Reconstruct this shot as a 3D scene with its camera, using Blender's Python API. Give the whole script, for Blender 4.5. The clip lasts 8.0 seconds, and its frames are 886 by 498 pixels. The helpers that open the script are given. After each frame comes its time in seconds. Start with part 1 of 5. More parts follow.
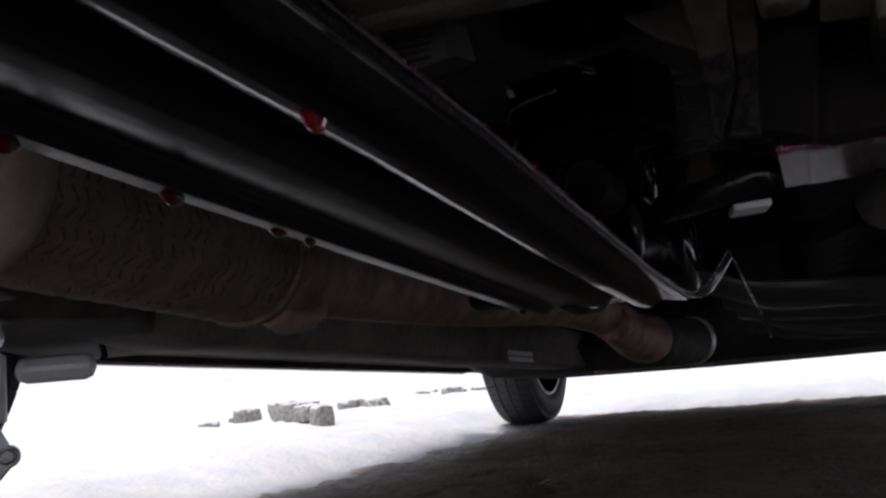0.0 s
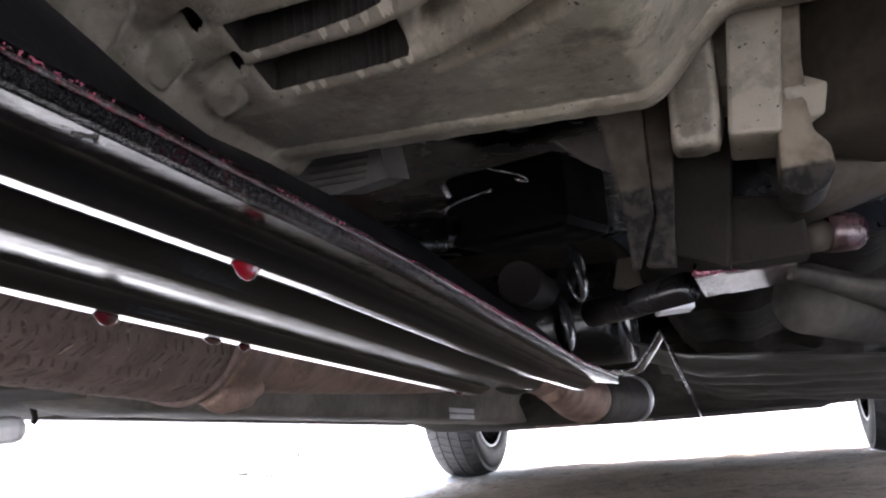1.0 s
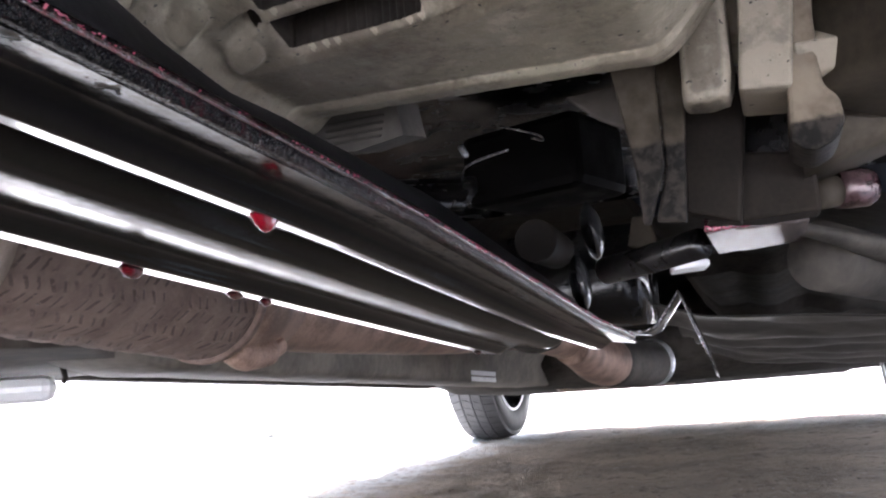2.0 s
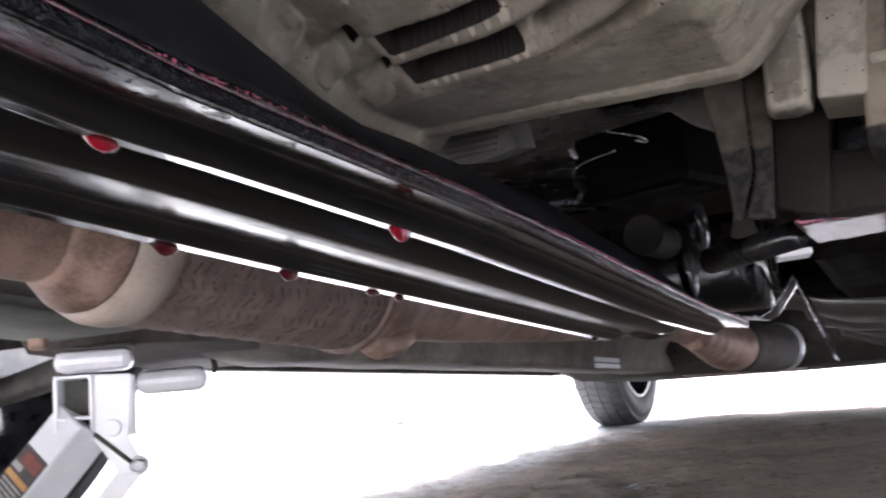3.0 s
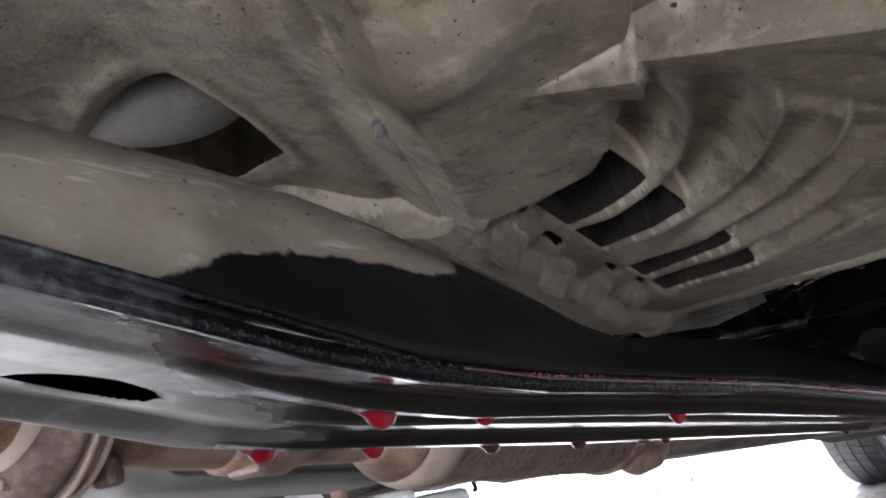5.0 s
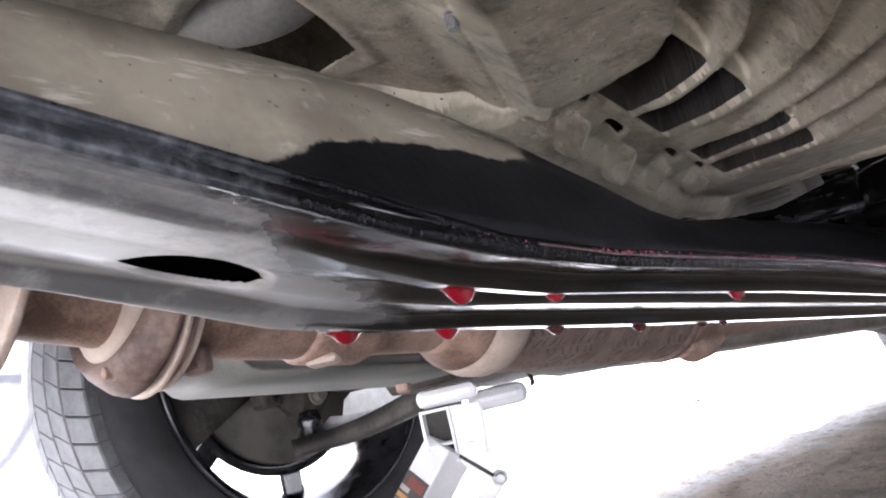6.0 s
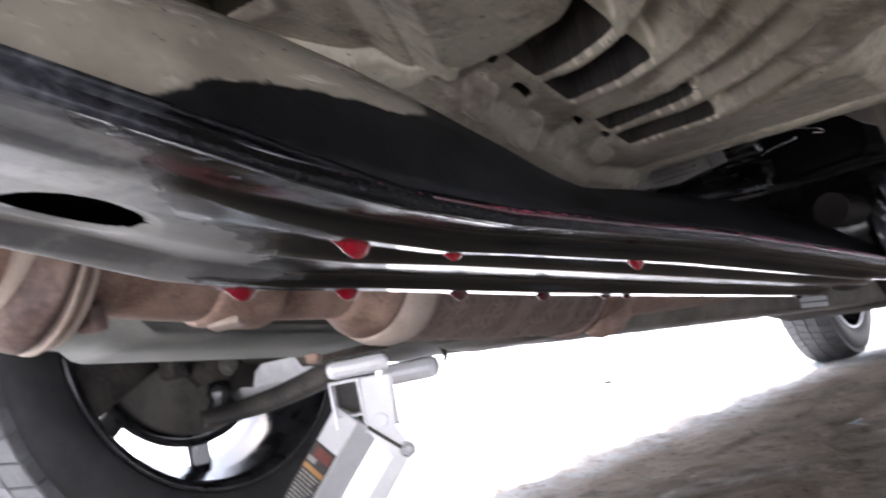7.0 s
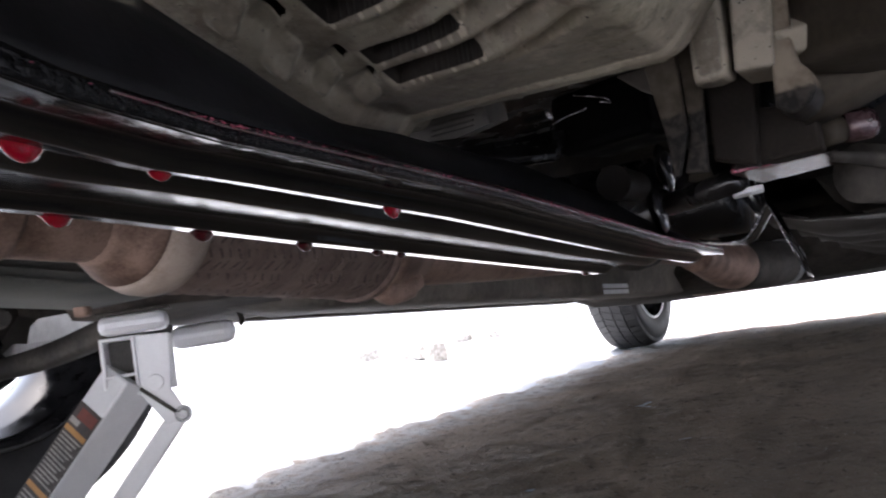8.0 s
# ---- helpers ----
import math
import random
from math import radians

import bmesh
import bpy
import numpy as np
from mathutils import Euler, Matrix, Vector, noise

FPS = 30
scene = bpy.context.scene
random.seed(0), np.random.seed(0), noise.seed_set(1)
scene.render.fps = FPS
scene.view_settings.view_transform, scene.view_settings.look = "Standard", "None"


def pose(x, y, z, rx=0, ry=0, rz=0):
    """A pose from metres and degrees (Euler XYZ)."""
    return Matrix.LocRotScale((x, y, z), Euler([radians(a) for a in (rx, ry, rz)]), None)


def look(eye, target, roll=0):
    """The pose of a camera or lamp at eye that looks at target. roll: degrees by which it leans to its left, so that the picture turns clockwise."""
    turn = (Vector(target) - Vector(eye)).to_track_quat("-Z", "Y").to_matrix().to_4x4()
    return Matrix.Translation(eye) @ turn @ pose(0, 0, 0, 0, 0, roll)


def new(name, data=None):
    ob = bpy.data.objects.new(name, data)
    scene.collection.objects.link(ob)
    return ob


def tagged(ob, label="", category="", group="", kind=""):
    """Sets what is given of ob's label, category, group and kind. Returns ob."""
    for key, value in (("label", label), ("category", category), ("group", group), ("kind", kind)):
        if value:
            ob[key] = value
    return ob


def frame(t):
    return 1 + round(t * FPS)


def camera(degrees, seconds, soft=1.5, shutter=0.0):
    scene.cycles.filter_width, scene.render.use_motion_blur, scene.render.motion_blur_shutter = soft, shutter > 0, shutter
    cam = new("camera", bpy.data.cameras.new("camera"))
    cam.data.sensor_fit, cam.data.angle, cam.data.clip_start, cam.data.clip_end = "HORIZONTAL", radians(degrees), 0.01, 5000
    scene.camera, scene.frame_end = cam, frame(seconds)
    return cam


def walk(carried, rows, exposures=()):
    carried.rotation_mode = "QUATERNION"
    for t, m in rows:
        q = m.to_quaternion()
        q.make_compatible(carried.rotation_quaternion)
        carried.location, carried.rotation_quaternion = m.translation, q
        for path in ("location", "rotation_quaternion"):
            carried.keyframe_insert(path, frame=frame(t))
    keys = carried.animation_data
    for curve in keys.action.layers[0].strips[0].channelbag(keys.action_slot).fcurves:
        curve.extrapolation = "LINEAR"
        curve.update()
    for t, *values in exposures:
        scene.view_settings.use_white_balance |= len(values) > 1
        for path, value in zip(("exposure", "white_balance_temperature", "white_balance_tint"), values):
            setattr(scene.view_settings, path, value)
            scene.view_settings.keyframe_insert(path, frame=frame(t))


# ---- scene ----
# Underside of a jacked-up car in the snow; x to the car's right as seen looking rearwards, y rearwards, z up.
cam = camera(52.0, 8.0, soft=2.0, shutter=0.4)
PATH = [
    (0, (0.306, -0.199, 0.205), (-0.43, 1.64, 0.481), -5.0),
    (0.5, (0.31, -0.205, 0.217), (-0.358, 1.647, 0.567), -4.1),
    (1, (0.316, -0.208, 0.225), (-0.296, 1.661, 0.588), -4.6),
    (1.2, (0.314, -0.207, 0.226), (-0.293, 1.665, 0.584), -5.0),
    (2.3, (0.326, -0.221, 0.218), (-0.408, 1.618, 0.491), -3.7),
    (2.5, (0.331, -0.233, 0.217), (-0.47, 1.579, 0.493), -3.6),
    (3, (0.337, -0.247, 0.219), (-0.579, 1.508, 0.508), -4.9),
    (3.5, (0.336, -0.266, 0.225), (-0.768, 1.373, 0.53), -8.8),
    (4, (0.343, -0.286, 0.231), (-0.841, 1.289, 0.58), -11.3),
    (4.5, (0.354, -0.308, 0.242), (-0.847, 1.238, 0.651), -10.3),
    (4.7, (0.363, -0.319, 0.248), (-0.84, 1.203, 0.737), -11.4),
    (5.0, (0.365, -0.324, 0.249), (-0.872, 1.179, 0.775), -11.9),
    (5.8, (0.37, -0.336, 0.244), (-0.958, 1.115, 0.593), -12.6),
    (6, (0.368, -0.339, 0.242), (-0.994, 1.083, 0.588), -12.7),
    (6.5, (0.366, -0.338, 0.238), (-0.993, 1.089, 0.58), -12.2),
    (7, (0.369, -0.332, 0.235), (-0.885, 1.204, 0.502), -11.5),
    (7.5, (0.37, -0.31, 0.228), (-0.709, 1.365, 0.401), -9.7),
    (8, (0.373, -0.293, 0.222), (-0.591, 1.452, 0.373), -8.7),
]
EXPO = [(0.0, -2.45), (0.3, -1.7), (0.6, -0.35), (1.0, 0.25), (1.2, 0.45), (2.5, 0.9), (3.0, 0.5), (3.5, 0.18), (4.0, 0.3), (4.4, 0.33), (4.7, 0.12), (5.0, 0.15), (5.8, 0.87), (6.0, 0.87), (6.8, 0.58), (7.5, 0.1), (8.0, -0.4)]
walk(cam, [(t, look(eye, target, roll)) for t, eye, target, roll in PATH], [(t, e + 2.5, 6500, 14) for t, e in EXPO])

# ---- world and light: bright overcast over snow ----
world = bpy.data.worlds.new("overcast_sky")
scene.world = world
world.use_nodes = True
wn = world.node_tree
sky = wn.nodes.new("ShaderNodeTexSky")
sky.sky_type = "NISHITA"
sky.sun_disc = False
sky.sun_elevation, sky.sun_rotation = radians(76), radians(-90)
sky.dust_density, sky.air_density = 4.0, 1.0
grey = wn.nodes.new("ShaderNodeHueSaturation")
grey.inputs["Saturation"].default_value = 0.6
wn.links.new(sky.outputs[0], grey.inputs["Color"])
wn.links.new(grey.outputs[0], wn.nodes["Background"].inputs[0])
wn.nodes["Background"].inputs[1].default_value = 0.15
sun_data = bpy.data.lights.new("sun", "SUN")
sun_data.energy, sun_data.angle, sun_data.color = 1.5, radians(25), (1.0, 0.97, 0.93)
sun = new("sun", sun_data)
sun.matrix_world = look((-1.7, 1.5, 7), (0, 1.5, 0))


# ---- materials ----
class Mat:
    """A node material with a Principled shader and small helpers."""

    def __init__(self, name, color=(0.5, 0.5, 0.5), rough=0.6, metal=0.0):
        self.m = bpy.data.materials.new(name)
        self.m.use_nodes = True
        self.t = self.m.node_tree
        self.p = self.t.nodes["Principled BSDF"]
        self.set("Base Color", (*color, 1))
        self.set("Roughness", rough)
        self.set("Metallic", metal)
        self.coord = self.t.nodes.new("ShaderNodeTexCoord").outputs["Object"]

    def set(self, key, value):
        self.p.inputs[key].default_value = value

    def link(self, out, key):
        self.t.links.new(out, self.p.inputs[key])

    def node(self, kind):
        return self.t.nodes.new(kind)

    def noise(self, scale, detail=5.0, rough=0.6, vec=None, stretch=None):
        n = self.node("ShaderNodeTexNoise")
        n.inputs["Scale"].default_value, n.inputs["Detail"].default_value, n.inputs["Roughness"].default_value = scale, detail, rough
        v = vec or self.coord
        if stretch:
            mp = self.node("ShaderNodeMapping")
            mp.inputs["Scale"].default_value = stretch
            self.t.links.new(v, mp.inputs["Vector"])
            v = mp.outputs[0]
        self.t.links.new(v, n.inputs["Vector"])
        return n.outputs["Fac"]

    def ramp(self, fac, lo, hi, a=0.0, b=1.0):
        r = self.node("ShaderNodeMapRange")
        r.interpolation_type = "SMOOTHSTEP"
        r.inputs["From Min"].default_value, r.inputs["From Max"].default_value = lo, hi
        r.inputs["To Min"].default_value, r.inputs["To Max"].default_value = a, b
        self.t.links.new(fac, r.inputs["Value"])
        return r.outputs["Result"]

    def math(self, op, a, b=0.0):
        n = self.node("ShaderNodeMath")
        n.operation = op
        for k, v in ((0, a), (1, b)):
            if isinstance(v, (int, float)):
                n.inputs[k].default_value = v
            else:
                self.t.links.new(v, n.inputs[k])
        return n.outputs[0]

    def mix(self, fac, a, b):
        n = self.node("ShaderNodeMix")
        n.data_type = "RGBA"
        self.t.links.new(fac, n.inputs["Factor"])
        for k, v in ((6, a), (7, b)):
            if isinstance(v, tuple):
                n.inputs[k].default_value = (*v, 1)
            else:
                self.t.links.new(v, n.inputs[k])
        return n.outputs[2]

    def xyz(self):
        n = self.node("ShaderNodeSeparateXYZ")
        self.t.links.new(self.coord, n.inputs[0])
        return n.outputs

    def bump(self, height, strength=0.3, dist=0.001):
        b = self.node("ShaderNodeBump")
        b.inputs["Strength"].default_value, b.inputs["Distance"].default_value = strength, dist
        self.t.links.new(height, b.inputs["Height"])
        self.link(b.outputs[0], "Normal")


def mottled(name, a, b, scale, rough=(0.5, 0.8), metal=0.0, fine=600.0, bump=0.3, dist=0.0006, spec=0.5):
    """Two tones mixed by coarse and fine noise, with relief."""
    m = Mat(name, a, rough[1], metal)
    m.set("Specular IOR Level", spec)
    n1, n2 = m.noise(scale), m.noise(fine, 3.0)
    f = m.math("ADD", m.math("MULTIPLY", n1, 0.75), m.math("MULTIPLY", n2, 0.25))
    m.link(m.mix(m.ramp(f, 0.36, 0.64), a, b), "Base Color")
    m.link(m.ramp(n1, 0.3, 0.7, rough[0], rough[1]), "Roughness")
    m.bump(f, bump, dist)
    return m.m


def speckled_casting(name, gain, grime_shade):
    """Dusty cast aluminium with small dark pits, rubbed pale patches and paled crests; optionally darkened beside the
    beam by dirt and painted shade.
    """
    m = Mat(name, (0.3, 0.27, 0.23), 0.7)
    x, y, z = m.xyz()
    tint = lambda c: tuple(gain * v for v in c)
    n1, n2, n3 = m.noise(16, 3.0, 0.55), m.noise(110, 6.0, 0.7), m.noise(900, 2.0)
    base = m.mix(m.ramp(n1, 0.35, 0.65), tint((0.138, 0.117, 0.087)), tint((0.178, 0.162, 0.116)))
    base = m.mix(m.ramp(n2, 0.48, 0.66, 0.0, 0.75), base, tint((0.27, 0.24, 0.19)))
    base = m.mix(m.ramp(m.noise(48, 6.0, 0.75), 0.48, 0.64, 0.0, 0.78), base, tint((0.065, 0.05, 0.033)))
    # convex crests painted paler: rub wear and caught light in one tone
    pale_crests = m.ramp(m.node("ShaderNodeNewGeometry").outputs["Pointiness"], 0.507, 0.54)
    base = m.mix(m.math("MULTIPLY", pale_crests, m.ramp(n2, 0.35, 0.55, 0.4, 0.9)), base, tint((0.38, 0.335, 0.265)))
    if grime_shade:
        # beside the beam: soaked dirt, plus the beam's shade put into the colour
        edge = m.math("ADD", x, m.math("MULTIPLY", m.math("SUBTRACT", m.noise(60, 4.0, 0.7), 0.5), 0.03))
        soak_shade = m.math("MULTIPLY", m.ramp(edge, 0.285, 0.21), m.ramp(y, -0.12, -0.06))
        base = m.mix(m.math("MULTIPLY", soak_shade, 0.6), base, (0.035, 0.027, 0.02))
    spots = m.ramp(m.noise(560, 1.0), 0.72, 0.745)
    base = m.mix(spots, base, (0.03, 0.026, 0.022))
    m.link(base, "Base Color")
    m.link(m.ramp(n2, 0.3, 0.7, 0.5, 0.85), "Roughness")
    m.set("Metallic", 0.05)
    m.bump(m.math("ADD", m.math("MULTIPLY", n2, 0.9), m.math("MULTIPLY", n3, 0.5)), 0.5, 0.001)
    return m.m


def beam_paint():
    """Black painted steel: dusty grey and dry at the front, wet with red fluid from there back."""
    m = Mat("painted_steel_wet_with_fluid", (0.02, 0.02, 0.02), 0.2)
    x, y, z = m.xyz()
    n1, n2, n3 = m.noise(35), m.noise(250), m.noise(22, 6.0, 0.65)
    line = m.math("ADD", m.math("ADD", y, m.math("MULTIPLY", x, 1.3)), m.math("MULTIPLY", n1, 0.05))
    line = m.math("ADD", line, m.ramp(x, 0.152, 0.147, 0.0, 0.035))
    wet = m.ramp(line, 0.07, 0.092)
    dry = m.mix(m.ramp(n3, 0.3, 0.7), (0.1, 0.099, 0.096), (0.2, 0.196, 0.188))
    grime = m.math("MULTIPLY", m.ramp(x, 0.186, 0.21), m.ramp(m.noise(48, 7.0, 0.78), 0.4, 0.6))
    dry = m.mix(m.math("MULTIPLY", grime, 0.85), dry, (0.035, 0.037, 0.04))
    # steep left fold painted dark in place of its shade
    fold = m.math("MULTIPLY", m.math("MULTIPLY", m.ramp(x, 0.158, 0.155), m.ramp(x, 0.1465, 0.149)), m.ramp(m.noise(40, 6.0, 0.7), 0.35, 0.55))
    dry = m.mix(m.math("MULTIPLY", fold, 0.8), dry, (0.04, 0.041, 0.042))
    edge = m.math("SUBTRACT", x, m.math("MULTIPLY", y, 0.012))
    lipband = m.ramp(edge, 0.2338, 0.2346)
    dry = m.mix(lipband, dry, m.mix(m.ramp(n2, 0.4, 0.7), (0.018, 0.019, 0.022), (0.06, 0.062, 0.068)))
    film = m.math("MULTIPLY", m.ramp(x, 0.222, 0.229), m.ramp(m.noise(60, 5.0, 0.7, None, (1.6, 0.6, 1.0)), 0.45, 0.6))
    film = m.math("MULTIPLY", m.math("MULTIPLY", film, m.ramp(y, -0.12, -0.17)), m.ramp(edge, 0.2342, 0.2325))
    lip = m.math("MULTIPLY", m.ramp(x, 0.2362, 0.2374), m.ramp(m.noise(520, 3.0, 0.7), 0.5, 0.56))
    lip = m.math("MULTIPLY", m.math("MULTIPLY", lip, m.ramp(y, -0.15, -0.09)), m.ramp(m.noise(40, 3.0, 0.6), 0.38, 0.58))
    film = m.math("MAXIMUM", film, m.math("MULTIPLY", m.math("MULTIPLY", m.ramp(y, 0.17, 0.23), m.ramp(x, 0.205, 0.22)), m.ramp(m.noise(120, 4.0, 0.7, None, (1.6, 0.5, 1.0)), 0.5, 0.6)))
    red = m.math("MAXIMUM", m.math("MULTIPLY", film, 0.8), m.math("MULTIPLY", lip, 0.2))
    paint = m.mix(red, (0.003, 0.003, 0.0034), (0.085, 0.003, 0.011))
    m.link(m.mix(wet, dry, paint), "Base Color")
    dryr = m.ramp(n3, 0.3, 0.7, 0.27, 0.37)
    mixr = m.node("ShaderNodeMix")
    m.t.links.new(wet, mixr.inputs[0])
    m.t.links.new(dryr, mixr.inputs[2])
    dull = m.math("MULTIPLY", m.ramp(x, 0.156, 0.16), m.ramp(x, 0.197, 0.19))
    m.t.links.new(m.math("ADD", m.ramp(n1, 0.3, 0.7, 0.05, 0.13), m.math("MULTIPLY", dull, 0.06)), mixr.inputs[3])
    beads = m.math("MULTIPLY", m.ramp(m.noise(260, 2.0), 0.6, 0.68), m.ramp(x, 0.222, 0.232))
    beads = m.math("MULTIPLY", m.math("MULTIPLY", beads, wet), m.ramp(m.noise(30, 2.0), 0.45, 0.6))
    m.link(mixr.outputs[0], "Roughness")
    pool = m.math("MULTIPLY", m.math("MULTIPLY", m.ramp(x, 0.15, 0.156), m.ramp(x, 0.197, 0.19)), wet)
    thick = m.math("MAXIMUM", m.ramp(x, 0.156, 0.153), m.math("MULTIPLY", m.ramp(x, 0.2, 0.204), m.ramp(x, 0.2215, 0.2175)))
    thick = m.math("MAXIMUM", m.math("MAXIMUM", thick, pool), m.math("MULTIPLY", m.math("MULTIPLY", m.ramp(x, 0.2235, 0.2255), m.ramp(x, 0.2362, 0.2352)), m.math("MULTIPLY", m.ramp(m.noise(75, 3.0, 0.6, None, (1.5, 0.5, 1.0)), 0.4, 0.55), m.ramp(y, -0.02, -0.1, 0.1, 1.0))))
    m.link(m.math("ADD", m.math("MULTIPLY", thick, 0.7), 0.15), "Specular IOR Level")
    m.set("IOR", 1.4)
    rim = m.math("MULTIPLY", m.math("MULTIPLY", m.ramp(x, 0.2352, 0.2372), wet), m.noise(430, 3.0, 0.7))
    m.bump(m.math("ADD", m.math("ADD", m.math("MULTIPLY", n2, 0.12), m.math("MULTIPLY", beads, 0.5)), m.math("MULTIPLY", rim, 1.6)), 0.5, 0.0012)
    return m.m


def web_paint():
    """The beam's upright web: dry brown dust above a dark stain with an uneven upper edge."""
    m = Mat("dusty_steel_with_fluid_stain", (0.3, 0.27, 0.23), 0.7)
    x, y, z = m.xyz()
    n1, n2, n3 = m.noise(26), m.noise(120), m.noise(60)
    top = m.ramp(y, -0.26, -0.2, 0.292, 0.304)
    tail = m.ramp(y, -0.145, -0.105, 0.0, 0.05)
    edge = m.math("ADD", m.math("ADD", top, tail), m.math("MULTIPLY", m.math("SUBTRACT", n3, 0.5), 0.012))
    wet = m.ramp(m.math("SUBTRACT", edge, z), -0.0006, 0.0008)
    dry = m.mix(m.ramp(n1, 0.35, 0.65), (0.115, 0.1, 0.078), (0.185, 0.166, 0.13))
    dry = m.mix(m.ramp(n2, 0.6, 0.75, 0.0, 0.5), dry, (0.29, 0.262, 0.225))
    scratch = m.noise(90, 4.0, 0.7, None, (1.0, 0.25, 1.6))
    dry = m.mix(m.ramp(scratch, 0.6, 0.7, 0.0, 0.6), dry, (0.36, 0.33, 0.29))
    dry = m.mix(m.ramp(m.noise(300, 2.0), 0.68, 0.74), dry, (0.05, 0.045, 0.04))
    dark = m.mix(m.ramp(n1, 0.3, 0.7), (0.0022, 0.0022, 0.0026), (0.008, 0.008, 0.009))
    m.link(m.mix(wet, dry, dark), "Base Color")
    m.link(m.ramp(wet, 0.0, 1.0, 0.8, 0.5), "Roughness")
    m.set("Specular IOR Level", 0.1)
    m.bump(n2, 0.3, 0.0008)
    return m.m


def stained_steel(name, height, gain=1.0):
    """Dusty steel whose lower end is dark with oil up to an uneven line."""
    m = Mat(name, (0.1, 0.09, 0.08), 0.6)
    x, y, z = m.xyz()
    n1, n2 = m.noise(60), m.noise(260)
    oil = m.ramp(m.math("ADD", z, m.math("MULTIPLY", m.math("SUBTRACT", n1, 0.5), 0.008)), height + 0.001, height - 0.001)
    dry = m.mix(m.ramp(n1, 0.35, 0.65), (0.045 * gain, 0.037 * gain, 0.028 * gain), (0.1 * gain, 0.084 * gain, 0.065 * gain))
    m.link(m.mix(oil, dry, m.mix(m.ramp(n2, 0.4, 0.6), (0.006, 0.0055, 0.005), (0.026, 0.022, 0.019))), "Base Color")
    m.link(m.ramp(oil, 0.0, 1.0, 0.75, 0.5), "Roughness")
    m.set("Specular IOR Level", 0.1)
    m.bump(n2, 0.4, 0.0008)
    return m.m


def braided():
    m = Mat("rusty_braided_steel", (0.2, 0.15, 0.12), 0.7, 0.3)
    x, y, z = m.xyz()
    n = m.noise(60)
    ang = m.math("ARCTAN2", x, m.math("SUBTRACT", z, 0.293))
    zig = m.math("PINGPONG", m.math("MULTIPLY", ang, 2.3), 0.5)
    saw = m.math("FRACT", m.math("ADD", m.math("MULTIPLY", y, 140.0), m.math("MULTIPLY", zig, 1.5)))
    rows = m.math("MULTIPLY", m.ramp(zig, 0.02, 0.1), m.ramp(zig, 0.46, 0.36))
    patch = m.math("MULTIPLY", m.ramp(m.noise(45, 2.0), 0.38, 0.58), m.ramp(m.noise(320, 2.0), 0.3, 0.42))
    nick = m.math("MULTIPLY", m.math("MULTIPLY", m.ramp(saw, 0.34, 0.24), rows), patch)
    wires = m.math("FRACT", m.math("ADD", m.math("MULTIPLY", y, 900.0), m.math("MULTIPLY", zig, 30.0)))
    tone = m.mix(m.ramp(n, 0.35, 0.65), (0.15, 0.108, 0.09), (0.215, 0.16, 0.135))
    m.link(m.mix(m.math("MULTIPLY", nick, 0.6), tone, (0.025, 0.018, 0.015)), "Base Color")
    m.bump(m.math("SUBTRACT", m.math("ADD", m.math("MULTIPLY", wires, 0.05), m.noise(350)), nick), 0.7, 0.0012)
    return m.m


def bead_fluid():
    m = Mat("wet_speckled_edge", (0.02, 0.02, 0.02), 0.05)
    n1, n2 = m.noise(900, 2.0), m.noise(45, 3.0, 0.6)
    spots = m.math("MULTIPLY", m.ramp(n1, 0.5, 0.58), m.ramp(n2, 0.36, 0.56))
    m.link(m.mix(spots, (0.01, 0.009, 0.01), (0.1, 0.006, 0.018)), "Base Color")
    m.link(m.ramp(n1, 0.3, 0.7, 0.03, 0.14), "Roughness")
    m.set("Specular IOR Level", 0.9)
    m.set("Coat Weight", 1.0)
    m.set("Coat Roughness", 0.04)
    m.bump(m.math("ADD", n1, m.noise(1800, 1.0)), 0.4, 0.0012)
    return m.m


def red_fluid(name, colour):
    m = Mat(name, colour, 0.03)
    m.set("Transmission Weight", 0.3)
    m.set("IOR", 1.4)
    return m.m


